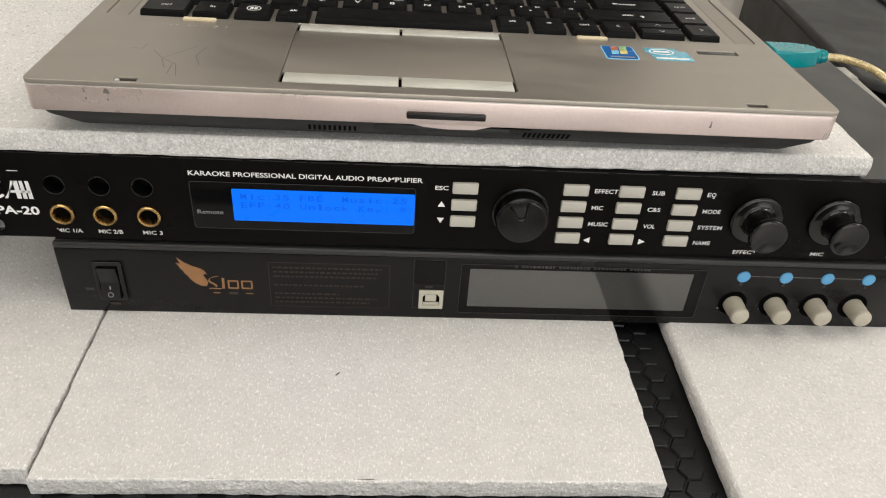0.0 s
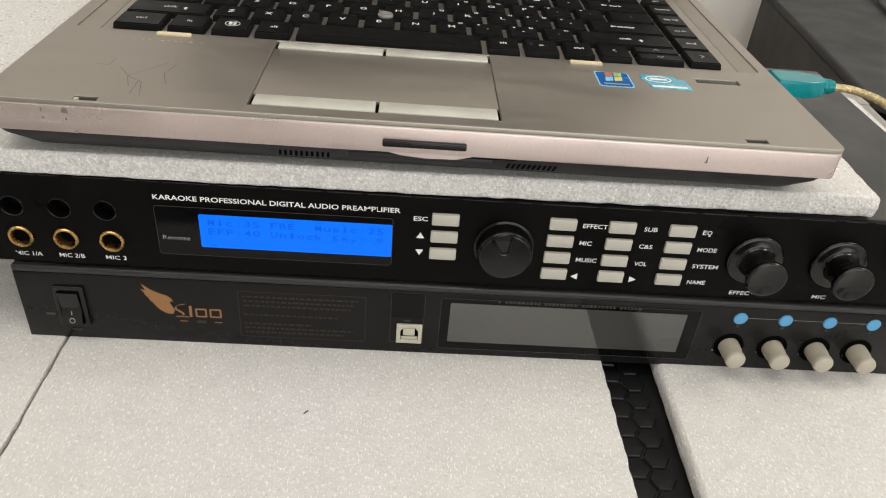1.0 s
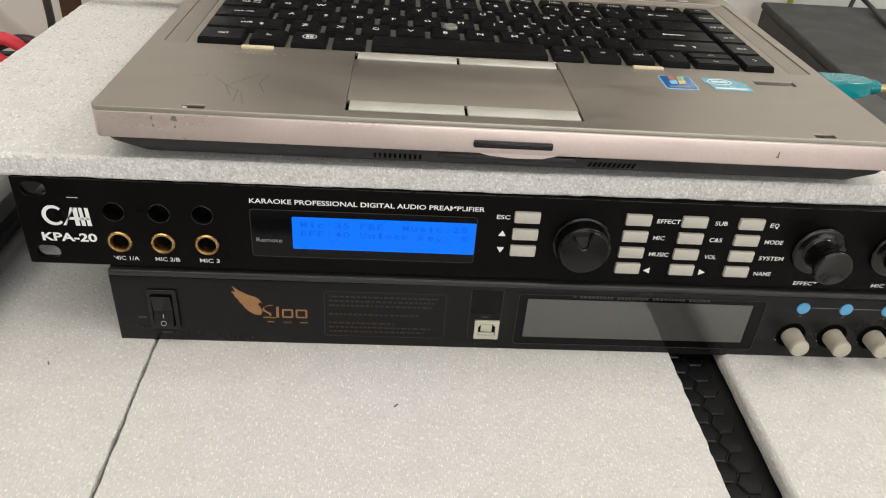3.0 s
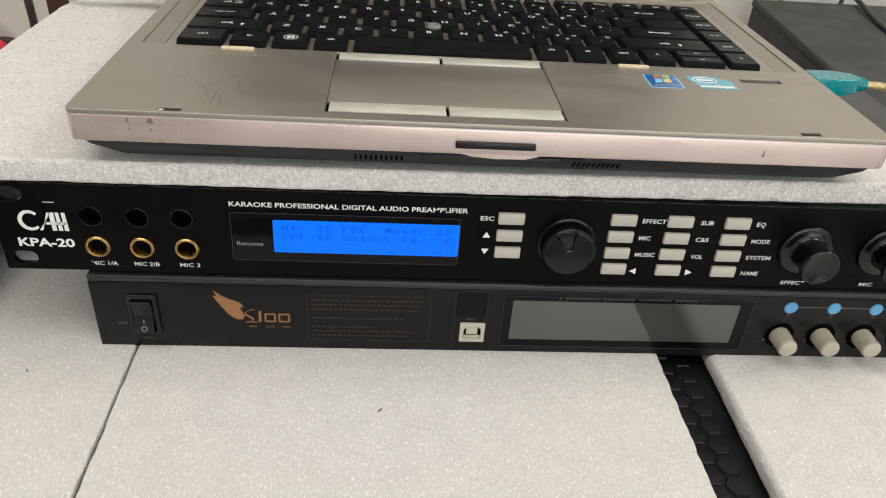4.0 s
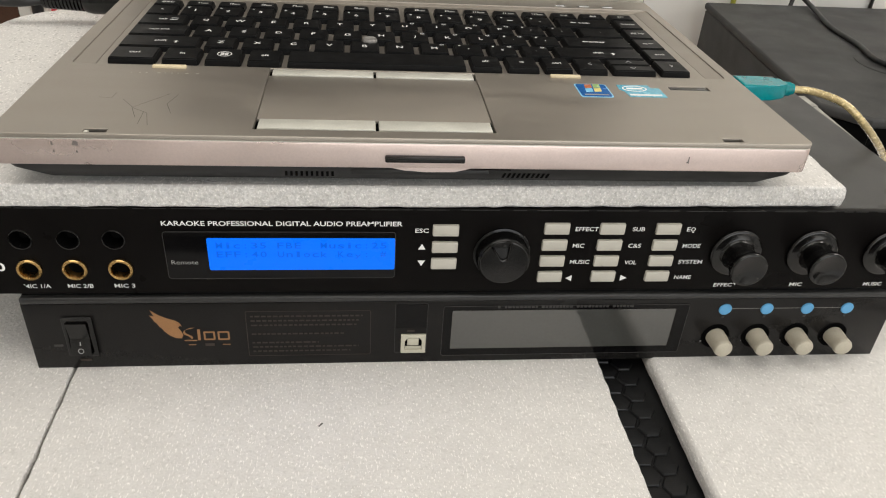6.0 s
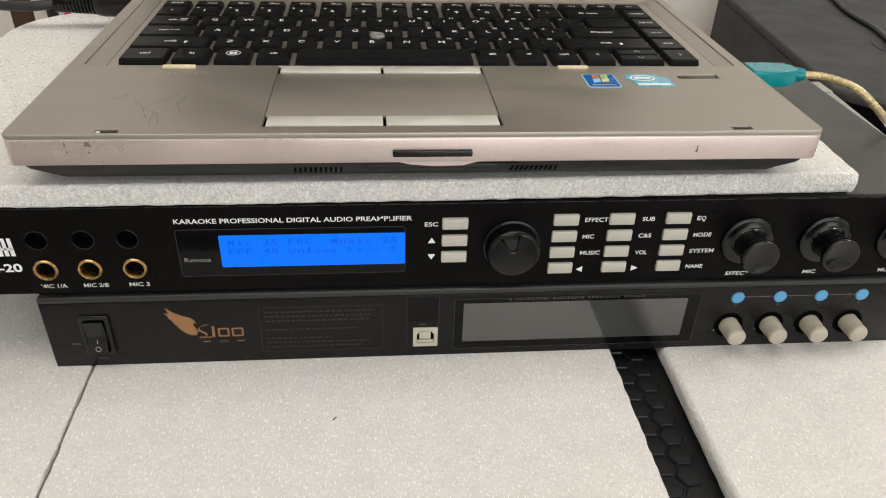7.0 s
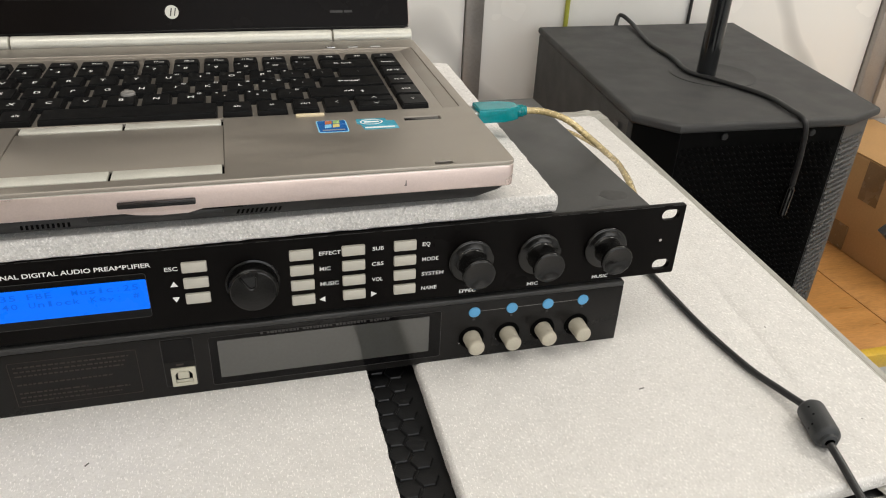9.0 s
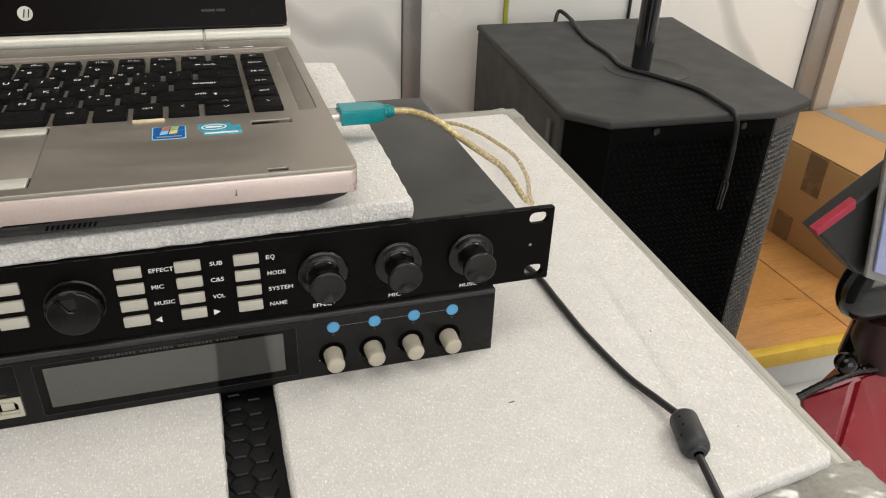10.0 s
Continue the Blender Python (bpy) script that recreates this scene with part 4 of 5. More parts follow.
    # touchpad and its buttons
    part("touchpad_tray", box(-0.1012, -0.0018, 0.0022, 0.0742, zt - 0.0024, zt - 0.0018), HOLE, lap)
    part("touchpad", box(-0.1010, -0.0020, 0.0138, 0.0655, zt - 0.0020, zt - 0.0005, 0.0003), DECK, lap, "smooth grey touchpad")
    for a, b in ((-0.0998, -0.0518), (-0.0505, -0.0029)):
        part("touchpad_button", box(a, b, 0.0032, 0.0130, zt - 0.0020, zt + 0.0001, 0.0006), PADBTN, lap, "worn silver touchpad button")
        part("touchpad_button", box(a, b, 0.0662, 0.0734, zt - 0.0020, zt + 0.0001, 0.0006), PADBTN, lap, "worn silver touchpad button")
    for a in (-0.1555, 0.0362):
        part("bumper", box(a, a + 0.0155, 0.0705, 0.0735, zt - 0.0004, zt + 0.0012, 0.0006), CREAM, lap, "cream rubber screen bumper")
    # front latch, vents and chips of the lower edge
    latch = part("lid_latch", box(-0.0482, -0.0152, y0 - 0.0017, y0 + 0.001, 0.1112, 0.1141, 0.0007), PLASTIC, lap, "black sliding lid latch")
    part("latch_grip", box(-0.0470, -0.0164, y0 - 0.0022, y0 - 0.0012, 0.1129, 0.1137, 0.0003), KNOB, latch)
    for k in range(10):
        for a, lean in ((-0.0890, 0.0), (0.0015, 0.0012)):
            q = a + k * 0.0021
            part("vent_slit", polygon([(q, 0.1028), (q + 0.0010, 0.1028), (q + 0.0010 + lean, 0.1054), (q + lean, 0.1054)], 0.0003, upright(y0 + 0.0032)), HOLE, lap, "", 0)
    part("bent_lip", polygon([(-0.0460, 0.1084), (-0.0410, 0.1072), (-0.0310, 0.1064), (-0.0190, 0.1066), (-0.0120, 0.1084)], 0.0012, upright(y0 + 0.0014)), SHELL, lap, "bent lower edge under the latch")
    part("lip_gap", polygon([(-0.0640, 0.1074), (0.0050, 0.1068), (0.0050, 0.1080), (-0.0640, 0.1080)], 0.0004, upright(y0 + 0.0022)), HOLE, lap)
    part("battery_bay_lip", box(-0.062, -0.004, y0 + 0.0022, y0 + 0.0060, 0.1040, 0.1064, 0.0006), UNDER, lap)
    for q, z, w, h in ((-0.1768, 0.1138, 0.0007, 0.0008), (-0.1684, 0.1136, 0.0009, 0.0008), (-0.1770, 0.1168, 0.0006, 0.0016), (-0.1694, 0.1166, 0.0026, 0.0019), (0.0800, 0.1122, 0.0014, 0.0006), (0.0806, 0.1126, 0.0007, 0.0026)):
        part("scuff", polygon([(q, z), (q + w, z - 0.0002), (q + w * 0.8, z + h * 0.9), (q + w * 0.3, z + h)], 0.0001, upright(y0)), SCUFF, lap, "", 0)
    # hair-thin scratches on the palm rest
    rnd = random.Random(4)
    for pts in (((-0.1585, 0.031), (-0.1520, 0.0215), (-0.1455, 0.0165), (-0.1425, 0.004)), ((-0.1525, 0.0225), (-0.1460, 0.0310), (-0.1405, 0.0385)), ((-0.1525, 0.0215), (-0.1490, 0.0115)),
                ((-0.1370, 0.0375), (-0.1395, 0.0265), (-0.1360, 0.0165)), ((-0.1690, 0.033), (-0.1635, 0.032), (-0.1630, 0.0385)), ((-0.1470, 0.0175), (-0.1465, 0.005))):
        bm = bmesh.new()
        for (ax, ay), (bx, by) in zip(pts, pts[1:]):
            d = Vector((by - ay, ax - bx)).normalized() * 0.0001
            q = [bm.verts.new((ux, uy, zt + 0.00005)) for ux, uy in ((ax - d.x, ay - d.y), (bx - d.x, by - d.y), (bx + d.x, by + d.y), (ax + d.x, ay + d.y))]
            bm.faces.new(q)
        part("scratch", bm, SCRATCH, lap, "", 0)
    for k in range(9):
        q = -0.163 + k * 0.0035 + rnd.uniform(-0.001, 0.001)
        part("chip", box(q, q + rnd.uniform(0.0004, 0.0016), 0.0640, 0.0645, zt, zt + 0.00006), PADBTN, lap, "", 0)
    # stickers
    flat = Matrix.Translation((0, 0, zt))
    st = part("blue_sticker", plate([rounded(0.0458, 0.0618, 0.0455, 0.0628, 0.0016)], 0.00015, 0, flat), FLAGB, lap, "blue sticker with a four-coloured flag")
    part("sticker_field", plate([rounded(0.0464, 0.0612, 0.0461, 0.0622, 0.0014)], 0.0001, 0, flat @ Matrix.Translation((0, 0, 0.00015))), STICKNAVY, st)
    up = flat @ Matrix.Translation((0, 0, 0.00026))
    for k, (mt, a, b) in enumerate(((FLAGR, 0.0502, 0.0568), (FLAGG, 0.0544, 0.0573), (FLAGB, 0.0495, 0.0515), (FLAGY, 0.0538, 0.0520))):
        part("flag_pane", plate([[(a, b), (a + 0.0036, b + 0.0006), (a + 0.0041, b + 0.0052), (a + 0.0005, b + 0.0046)]], 0.00008, 0, up), mt, st, "", 0)
    part("print_bar", box(0.0480, 0.0598, 0.0478, 0.0490, zt + 0.00026, zt + 0.00034), GREYPRINT, st, "", 0)
    st = part("cyan_sticker", plate([[(0.0675, 0.0628), (0.0835, 0.0628), (0.0838, 0.0590), (0.0880, 0.0590), (0.0885, 0.0468), (0.0700, 0.0468), (0.0690, 0.0545), (0.0672, 0.0560)]], 0.00015, 0, flat), STICKCYAN, lap,
              "cyan processor sticker")
    part("oval_mark", plate([[(0.0752 + 0.0062 * math.cos(a / 20 * math.pi), 0.0577 + 0.0038 * math.sin(a / 20 * math.pi)) for a in range(40)],
                             [(0.0752 + 0.0055 * math.cos(a / 20 * math.pi), 0.0577 + 0.0032 * math.sin(a / 20 * math.pi)) for a in range(40)]], 0.0001, 0, flat @ Matrix.Translation((0, 0, 0.00015))), PRINT, st, "", 0)
    part("print_bar", box(0.0712, 0.0792, 0.0568, 0.0586, zt + 0.00016, zt + 0.00026), PRINT, st, "", 0)
    part("print_bar", box(0.0705, 0.0865, 0.0484, 0.0502, zt + 0.00016, zt + 0.00026), PRINT, st, "", 0)
    # keys: rows from the front, widths in key units
    u, kx, ky = 0.0184, -0.1800, 0.0798
    rows = [
        [("ctrl", 1.35), ("fn", 1.1), ("@", 1.1), ("alt", 1.05), ("", 5.0), ("alt", 1.0), ("=", 1.05), ("ctrl", 0.95), ("<", 1.0), ("^v", 1.4), (">", 1.0)],
        [("shift", 2.25)] + [(c, 1) for c in "ZXCVBNM"] + [(",", 1), (".", 1), ("/", 1), ("shift", 2.75), ("end", 1)],
        [("caps lock", 1.75)] + [(c, 1) for c in "ASDFGHJKL"] + [(";", 1), ("'", 1), ("enter", 2.25), ("pg dn", 1)],
        [("tab", 1.5)] + [(c, 1) for c in "QWERTYUIOP"] + [("[", 1), ("]", 1), ("\\", 1.5), ("pg up", 1)],
        [("`", 1)] + [(c, 1) for c in "1234567890-"] + [("+", 1), ("back", 2), ("home", 1)],
        [("esc", 1)] + [("f%d" % (k + 1), 1) for k in range(12)] + [("ins", 1), ("del", 1), ("prt", 1)],
    ]
    gap = 0.0027
    y = ky
    for r, row in enumerate(rows):
        tall = 0.0191 if r < 5 else 0.0125
        x = kx
        for word, w in row:
            a, b, c, d = x + gap / 2, x + w * u - gap / 2, y + gap / 2 - 0.0006, y + tall - gap / 2 + 0.0006
            lots = [(a, b, c, d, word)]
            if word == "^v":
                mid = (c + d) / 2
                lots = [(a, b, c, mid - 0.0003, "v"), (a, b, mid + 0.0003, d, "^")]
            for a, b, c, d, word in lots:
                bm = bmesh.new()
                lo, hi, i = zt - 0.0018, zt + 0.0014, 0.0006
                vb = [bm.verts.new((px, py, lo)) for px, py in ((a, c), (b, c), (b, d), (a, d))]
                vt = [bm.verts.new((px, py, hi)) for px, py in ((a + i, c + i * 0.7), (b - i, c + i * 0.7), (b - i, d - i), (a + i, d - i))]
                for k in range(4):
                    bm.faces.new((vb[k], vb[(k + 1) % 4], vt[(k + 1) % 4], vt[k]))
                bm.faces.new(vt)
                bmesh.ops.bevel(bm, geom=[e for e in bm.edges if any(v in vt for v in e.verts)], offset=0.0005, segments=2, affect="EDGES")
                key = part("key", bm, KEY, lap, "", 40)
                if not word:
                    continue
                mm = Matrix.Translation(((a + b) / 2, (c + d) / 2, hi + 0.00008))
                if word == "@":
                    part("legend", plate([circle(0, 0, 0.0036), circle(0, 0, 0.0032)], 0.0001, 0, mm), LEGEND, key, "", 0)
                    for px, py in ((-0.0018, 0.0002), (0.0002, 0.0002), (-0.0018, -0.0018), (0.0002, -0.0018)):
                        part("legend", box(px, px + 0.0016, py, py + 0.0016, 0, 0.0001, m=mm), LEGEND, key, "", 0)
                elif word in ("^", "v", "<", ">"):
                    t = {"^": 90, "v": -90, ">": 0, "<": 180}[word]
                    sh = [(-0.0008, 0.0015), (0.0008, 0), (-0.0008, -0.0015), (-0.0004, -0.0015), (0.0012, 0), (-0.0004, 0.0015)]
                    part("legend", plate([sh], 0.0001, 0, mm @ Matrix.Rotation(radians(t), 4, "Z")), LEGEND, key, "", 0)
                else:
                    tallc = 0.0037 if len(word) == 1 and word.isalnum() else (0.0027 if len(word) > 1 else 0.0016)
                    part("legend", lettering(word, None, tallc, mm, 0.015, 0, "middle"), LEGEND, key, "", 0)
                mark = hi + 0.00008
                if word in ("enter", "back", "shift"):
                    px, py = ((a + b) / 2 - 0.0088, (c + d) / 2) if word != "shift" else ((a + b) / 2 + 0.0078, (c + d) / 2)
                    head = [(0, 0), (0.0014, 0.0013), (0.0014, 0.0005), (0.0034, 0.0005), (0.0034, -0.0005), (0.0014, -0.0005), (0.0014, -0.0013)]
                    turn = Matrix.Translation((px, py, mark)) @ Matrix.Rotation(radians(-90 if word == "shift" else 0), 4, "Z")
                    part("legend", plate([head], 0.0001, 0, turn), LEGEND, key, "", 0)
                if word in ("tab",):
                    for k in (0.0012, -0.0016):
                        part("legend", box(b - 0.0085, b - 0.0045, (c + d) / 2 + k, (c + d) / 2 + k + 0.0005, mark, mark + 0.0001), LEGEND, key, "", 0)
                if len(word) == 1 and word in "1234567890-+[];',.":
                    part("legend", box(a + 0.0028, a + 0.0040, d - 0.0042, d - 0.0030, mark, mark + 0.0001), LEGEND, key, "", 0)
                if len(word) == 2 and word[0] == "f" and word != "fn" or word in ("f10", "f11", "f12"):
                    part("legend", box(b - 0.0064, b - 0.0030, c + 0.0035, c + 0.0055, mark, mark + 0.0001), GREYPRINT, key, "", 0)
                if len(word) == 1 and word in "UIOPJKLM;/.":
                    q = Matrix.Translation((b - 0.0045, d - 0.0040, hi + 0.00008))
                    part("legend", plate([[(0, 0), (0.0022, 0), (0.0022, 0.0018), (0, 0.0018)], [(0.0003, 0.0003), (0.0019, 0.0003), (0.0019, 0.0015), (0.0003, 0.0015)]], 0.0001, 0, q), LEGEND, key, "", 0)
            x += w * u
        y += tall
    part("pointing_stick", lathe([(0.0040, -0.002), (0.0040, 0.0022), (0.0034, 0.0030), (0.0020, 0.0026), (0, 0.0025)], Matrix.Translation((-0.0530, 0.1172, zt)), 24), GREYTAPE, lap, "grey rubber pointing stick")
    # row of buttons by the hinge
    for a in (0.0690, 0.0850, 0.1010):
        part("touch_button", box(a, a + 0.007, 0.2080, 0.2105, zt - 0.0002, zt + 0.0006, 0.0003), STEEL, lap)
    # hinge barrel and lid
    for a, b in ((x0 + 0.001, -0.1375), (-0.1365, 0.0765), (0.0775, 0.1362)):
        part("hinge_barrel", lathe([(0, 0), (0.0045, 0), (0.0053, 0.0005), (0.0053, b - a - 0.0005), (0.0045, b - a), (0, b - a)],
                                   Matrix.Translation((a, 0.2345, 0.1225)) @ Matrix.Rotation(radians(90), 4, "Y"), 30), PADBTN, lap, "silver hinge barrel")
    lean = Matrix.Translation((0, 0.2375, 0.1262)) @ Matrix.Rotation(radians(90 - 18), 4, "X")
    lid = part("lid", plate([rounded(x0, x1 + 0.0005, 0.0, 0.226, 0.006)], 0.006, 0.0012, lean @ Matrix.Translation((0, 0, -0.0068))), SHELL, lap, "silver lid back")
    part("bezel", plate([rounded(x0 + 0.001, x1 - 0.0005, 0.0008, 0.225, 0.005), rounded(-0.187, 0.122, 0.024, 0.212, 0.001)], 0.0012, 0.0003, lean @ Matrix.Translation((0, 0, -0.0008))), BEZEL, lid, "glossy black screen bezel")
    part("screen", plate([rounded(-0.188, 0.123, 0.023, 0.213, 0.001)], 0.0004, 0, lean @ Matrix.Translation((0, 0, -0.0007))), SCREEN, lid, "dark switched-off screen")
    badge = part("badge", plate([circle(-0.0330, 0.0150, 0.0046, 36)], 0.0002, 0, lean @ Matrix.Translation((0, 0, 0.0004))), PADBTN, lid, "round silver maker's badge")
    for a in (-0.0345, -0.0318):
        part("badge_stroke", plate([[(a, 0.0124), (a + 0.0007, 0.0124), (a + 0.0018, 0.0177), (a + 0.0011, 0.0177)]], 0.0001, 0, lean @ Matrix.Translation((0, 0, 0.0006))), BEZEL, badge, "", 0)
    for a, b in ((0.0770, 0.0862), (0.0872, 0.0932)):
        part("print_bar", plate([[(a, 0.0128), (b, 0.0128), (b, 0.0144), (a, 0.0144)]], 0.0001, 0, lean @ Matrix.Translation((0, 0, 0.0004))), DIMPRINT, lid, "", 0)
    bm = tube([(x0 + 0.002, 0.2372, 0.1290), (-0.1, 0.2374, 0.1284), (0.02, 0.2372, 0.1292), (x1 - 0.001, 0.2374, 0.1286)], 0.0006, 8, 30)
    part("lid_gasket", bm, PLASTIC, lid, "black rubber edge strip")
    return lap


laptop()


# ---- cables ----
def usb_lead():
    lead = thing("usb_lead", (0.16, 0.085, 0.0965), "clear gold-braided lead with a teal plug in the laptop", "cable")
    y, z = 0.0880, 0.1125
    body = plate([[(0.1440, y - 0.0078), (0.1600, y - 0.0078), (0.1665, y - 0.0056), (0.1700, y - 0.0036), (0.1700, y + 0.0036), (0.1665, y + 0.0056), (0.1600, y + 0.0078), (0.1440, y + 0.0078)]], 0.0086, 0.0010,
                 Matrix.Translation((0, 0, z - 0.0043)), 3)
    plug = part("plug", body, TEAL, lead, "translucent teal plug")
    part("plug_shell", box(0.1350, 0.1442, y - 0.006, y + 0.006, z - 0.0022, z + 0.0022, 0.0004), STEEL, plug)
    part("plug_neck", lathe([(0.0040, 0), (0.0040, 0.0014), (0.0034, 0.0018), (0.0038, 0.0026), (0.0038, 0.0038), (0.0031, 0.0044), (0.0031, 0.0058), (0, 0.0058)],
                            Matrix.Translation((0.1699, y, z)) @ Matrix.Rotation(radians(90), 4, "Y"), 24), TEAL, plug)
    line = [(0.1740, y, z), (0.1855, 0.0838, 0.1128), (0.1965, 0.0720, 0.1112), (0.2090, 0.0680, 0.1020), (0.2262, 0.0740, 0.0880), (0.2440, 0.0860, 0.0730), (0.2570, 0.0945, 0.0580), (0.2700, 0.1000, 0.0400), (0.2815, 0.1110, 0.0300)]
    part("cord", tube(line, 0.0020, 14, 14, ripple=lambda i: 1 + 0.05 * math.sin(i * 1.9)), GOLDCABLE, lead, "gold braid under a clear jacket")
    line = [(0.2812, 0.1105, 0.0300), (0.2880, 0.1300, 0.0260), (0.3050, 0.1740, 0.0200), (0.3165, 0.2230, 0.0150), (0.3165, 0.2580, 0.0120), (0.3095, 0.3000, 0.0100), (0.2955, 0.3360, 0.0060), (0.2650, 0.3480, 0.0030), (0.2000, 0.3500, 0.0022)]
    part("cord_return", tube(line, 0.0018, 14, 14, ripple=lambda i: 1 + 0.05 * math.sin(i * 1.9)), GOLDCABLE, lead)


usb_lead()


def power_cord():
    cord = thing("power_cord", (0.28, 0, 0), "black power cord with a ferrite lump, lying on foam", "cable")
    z = 0.0026
    line = [(0.10, 0.27, z), (0.20, 0.21, z), (0.247, 0.13, z), (0.2650, 0.070, z), (0.2668, 0.030, z), (0.2674, -0.005, z), (0.2718, -0.045, z), (0.2772, -0.068, 0.0036), (0.2800, -0.0865, 0.0062)]
    part("cord", tube(line, 0.0020, 12, 14), CABLE, cord)
    line = [(0.2726, -0.1115, 0.0062), (0.2718, -0.1195, 0.0045), (0.2705, -0.133, 0.0010), (0.2695, -0.150, -0.0045), (0.266, -0.166, -0.012), (0.265, -0.178, -0.045), (0.266, -0.180, -0.3), (0.27, -0.19, FLOOR_Z + 0.003)]
    part("cord_end", tube(line, 0.0020, 12, 14), CABLE, cord)
    a, b = Vector((0.2797, -0.0865, 0.0070)), Vector((0.2720, -0.1130, 0.0070))
    m = Matrix.Translation(a) @ (b - a).to_track_quat("Z", "Y").to_matrix().to_4x4()
    lump = part("ferrite", lathe([(0.0024, -0.0005), (0.0056, 0), (0.0067, 0.0014), (0.0070, 0.0026), (0.0070, 0.0205), (0.0066, 0.0222), (0.0056, 0.0234), (0.0043, 0.0238), (0.0040, 0.0254), (0.0024, 0.0258)], m, 30), FERRITE, cord, "moulded ferrite lump")
    for k, ang in ((0.006, 128), (0.0115, 126), (0.0165, 150), (0.0165, 175)):
        q = m @ Matrix.Rotation(radians(ang), 4, "Z") @ Matrix.Translation((0.0069, 0, k)) @ Matrix.Rotation(radians(90), 4, "Y")
        part("pinhole", lathe([(0.0006, 0.0002), (0, 0.0002)], q, 10), HOLE, lump)


power_cord()


# ---- honeycomb relief of the case lid, in the gap and along the front ----
def honeycomb():
    pitch, r = 0.0115, 0.0061
    me = None
    for i in range(-60, 36):
        for j in range(-14, 4):
            x = i * pitch * math.sqrt(3) / 2 + 0.0085
            y = (j + 0.5 * (i % 2)) * pitch
            in_gap = 0.054 < x < 0.0815 and -0.122 < y < 0.02
            in_front = -0.24 < x < 0.09 and -0.124 < y < -0.098
            if not (in_gap or in_front):
                continue
            if me is None:
                bm = bmesh.new()
                lower = [bm.verts.new((r * math.cos(k * math.pi / 3), r * math.sin(k * math.pi / 3), -0.0006)) for k in range(6)]
                upper = [bm.verts.new((0.9 * r * math.cos(k * math.pi / 3), 0.9 * r * math.sin(k * math.pi / 3), 0.0003)) for k in range(6)]
                for k in range(6):
                    bm.faces.new((lower[k], lower[(k + 1) % 6], upper[(k + 1) % 6], upper[k]))
                bm.faces.new(upper)
                me = finish(bm, "hexagon", RIBBED, 0)
            ob = new("hexagon", me)
            ob.parent = CASE
            ob.location = Vector((x, y, CASE_TOP)) - ORIGIN[CASE]


honeycomb()

# ---- behind and beside the case ----
def speaker():
    sub = thing("subwoofer", (0.85, 0.95, STAGE_Z), "black subwoofer with perforated grille and a pole on top", "loudspeaker")
    zt = -0.126
    # plan: chamfered front corners
    pl = [(0.601, 0.692), (0.654, 0.634), (0.962, 0.623), (1.049, 0.662), (1.157, 1.258), (0.660, 1.256)]
    part("cabinet", plate([[(0.604, 0.706), (0.660, 0.652), (0.962, 0.641), (1.044, 0.676), (1.152, 1.256), (0.663, 1.254)]], zt - STAGE_Z - 0.015, 0.004, Matrix.Translation((0, 0, STAGE_Z))), SPEAKER, sub, "textured black cabinet")
    part("top", plate([pl], 0.0155, 0.006, Matrix.Translation((0, 0, zt - 0.0155)), 4), SPEAKER, sub, "textured black top with rounded edge")
    # grille on the front and its folded sides
    def face(p, q, name, material, cells, label):
        p, q = Vector(p), Vector(q)
        d = q - p
        m = Matrix.Translation((p.x, p.y, 0)) @ Matrix.Rotation(math.atan2(d.y, d.x), 4, "Z")
        h0, h1 = STAGE_Z + 0.03, zt - 0.040
        g = part(name, box(0, d.length, 0.006, 0.012, h0, zt - 0.016, m=m), material, sub, label)
        step = 0.0105
        bm = bmesh.new()
        n, k = int(d.length / step), int((h1 - h0) / step)
        r = 0.0044
        for i in range(n - 1):
            for j in range(k):
                cx, cz = (i + 0.8 + 0.25 * (1 if j % 2 else -1)) * step, h0 + (j + 0.5) * step
                a = [m @ Vector((cx + u, 0.0055, cz + v)) for u, v in ((-step * .5, 0), (0, -r), (step * .5, 0), (0, r))]
                b = [m @ Vector((cx + u, 0.0025, cz + v)) for u, v in ((-r * .75, 0), (0, -r * .55), (r * .75, 0), (0, r * .55))]
                va, vb = [bm.verts.new(v) for v in a], [bm.verts.new(v) for v in b]
                for e in range(4):
                    bm.faces.new((va[e], va[(e + 1) % 4], vb[(e + 1) % 4], vb[e]))
                bm.faces.new(vb)
        part("mesh", bm, material, g, "", 0)
        return g
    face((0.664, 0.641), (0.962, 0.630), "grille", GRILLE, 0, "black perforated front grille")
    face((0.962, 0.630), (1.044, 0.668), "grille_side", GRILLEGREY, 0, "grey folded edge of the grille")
    d = Vector((0.057, -0.058, 0))
    turn = Matrix.Translation((0.602, 0.695, 0)) @ Matrix.Rotation(math.atan2(d.y, d.x), 4, "Z")
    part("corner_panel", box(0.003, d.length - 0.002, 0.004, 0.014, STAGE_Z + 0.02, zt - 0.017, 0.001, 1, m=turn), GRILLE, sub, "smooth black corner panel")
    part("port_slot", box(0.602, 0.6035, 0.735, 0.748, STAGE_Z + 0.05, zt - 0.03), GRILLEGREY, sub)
    for x in (0.740, 0.898):
        part("screw", lathe([(0.006, 0), (0.0055, 0.002), (0, 0.003)], facing(x, 0.6425 - (x - 0.688) * 0.037, zt - 0.026), 16), CHASSIS, sub)
    part("pole_cup", lathe([(0.080, 0), (0.080, 0.0008), (0.077, 0.0012), (0.075, 0.0002), (0.024, 0.0002)], Matrix.Translation((0.858, 0.875, zt)), 48), SPEAKER, sub)
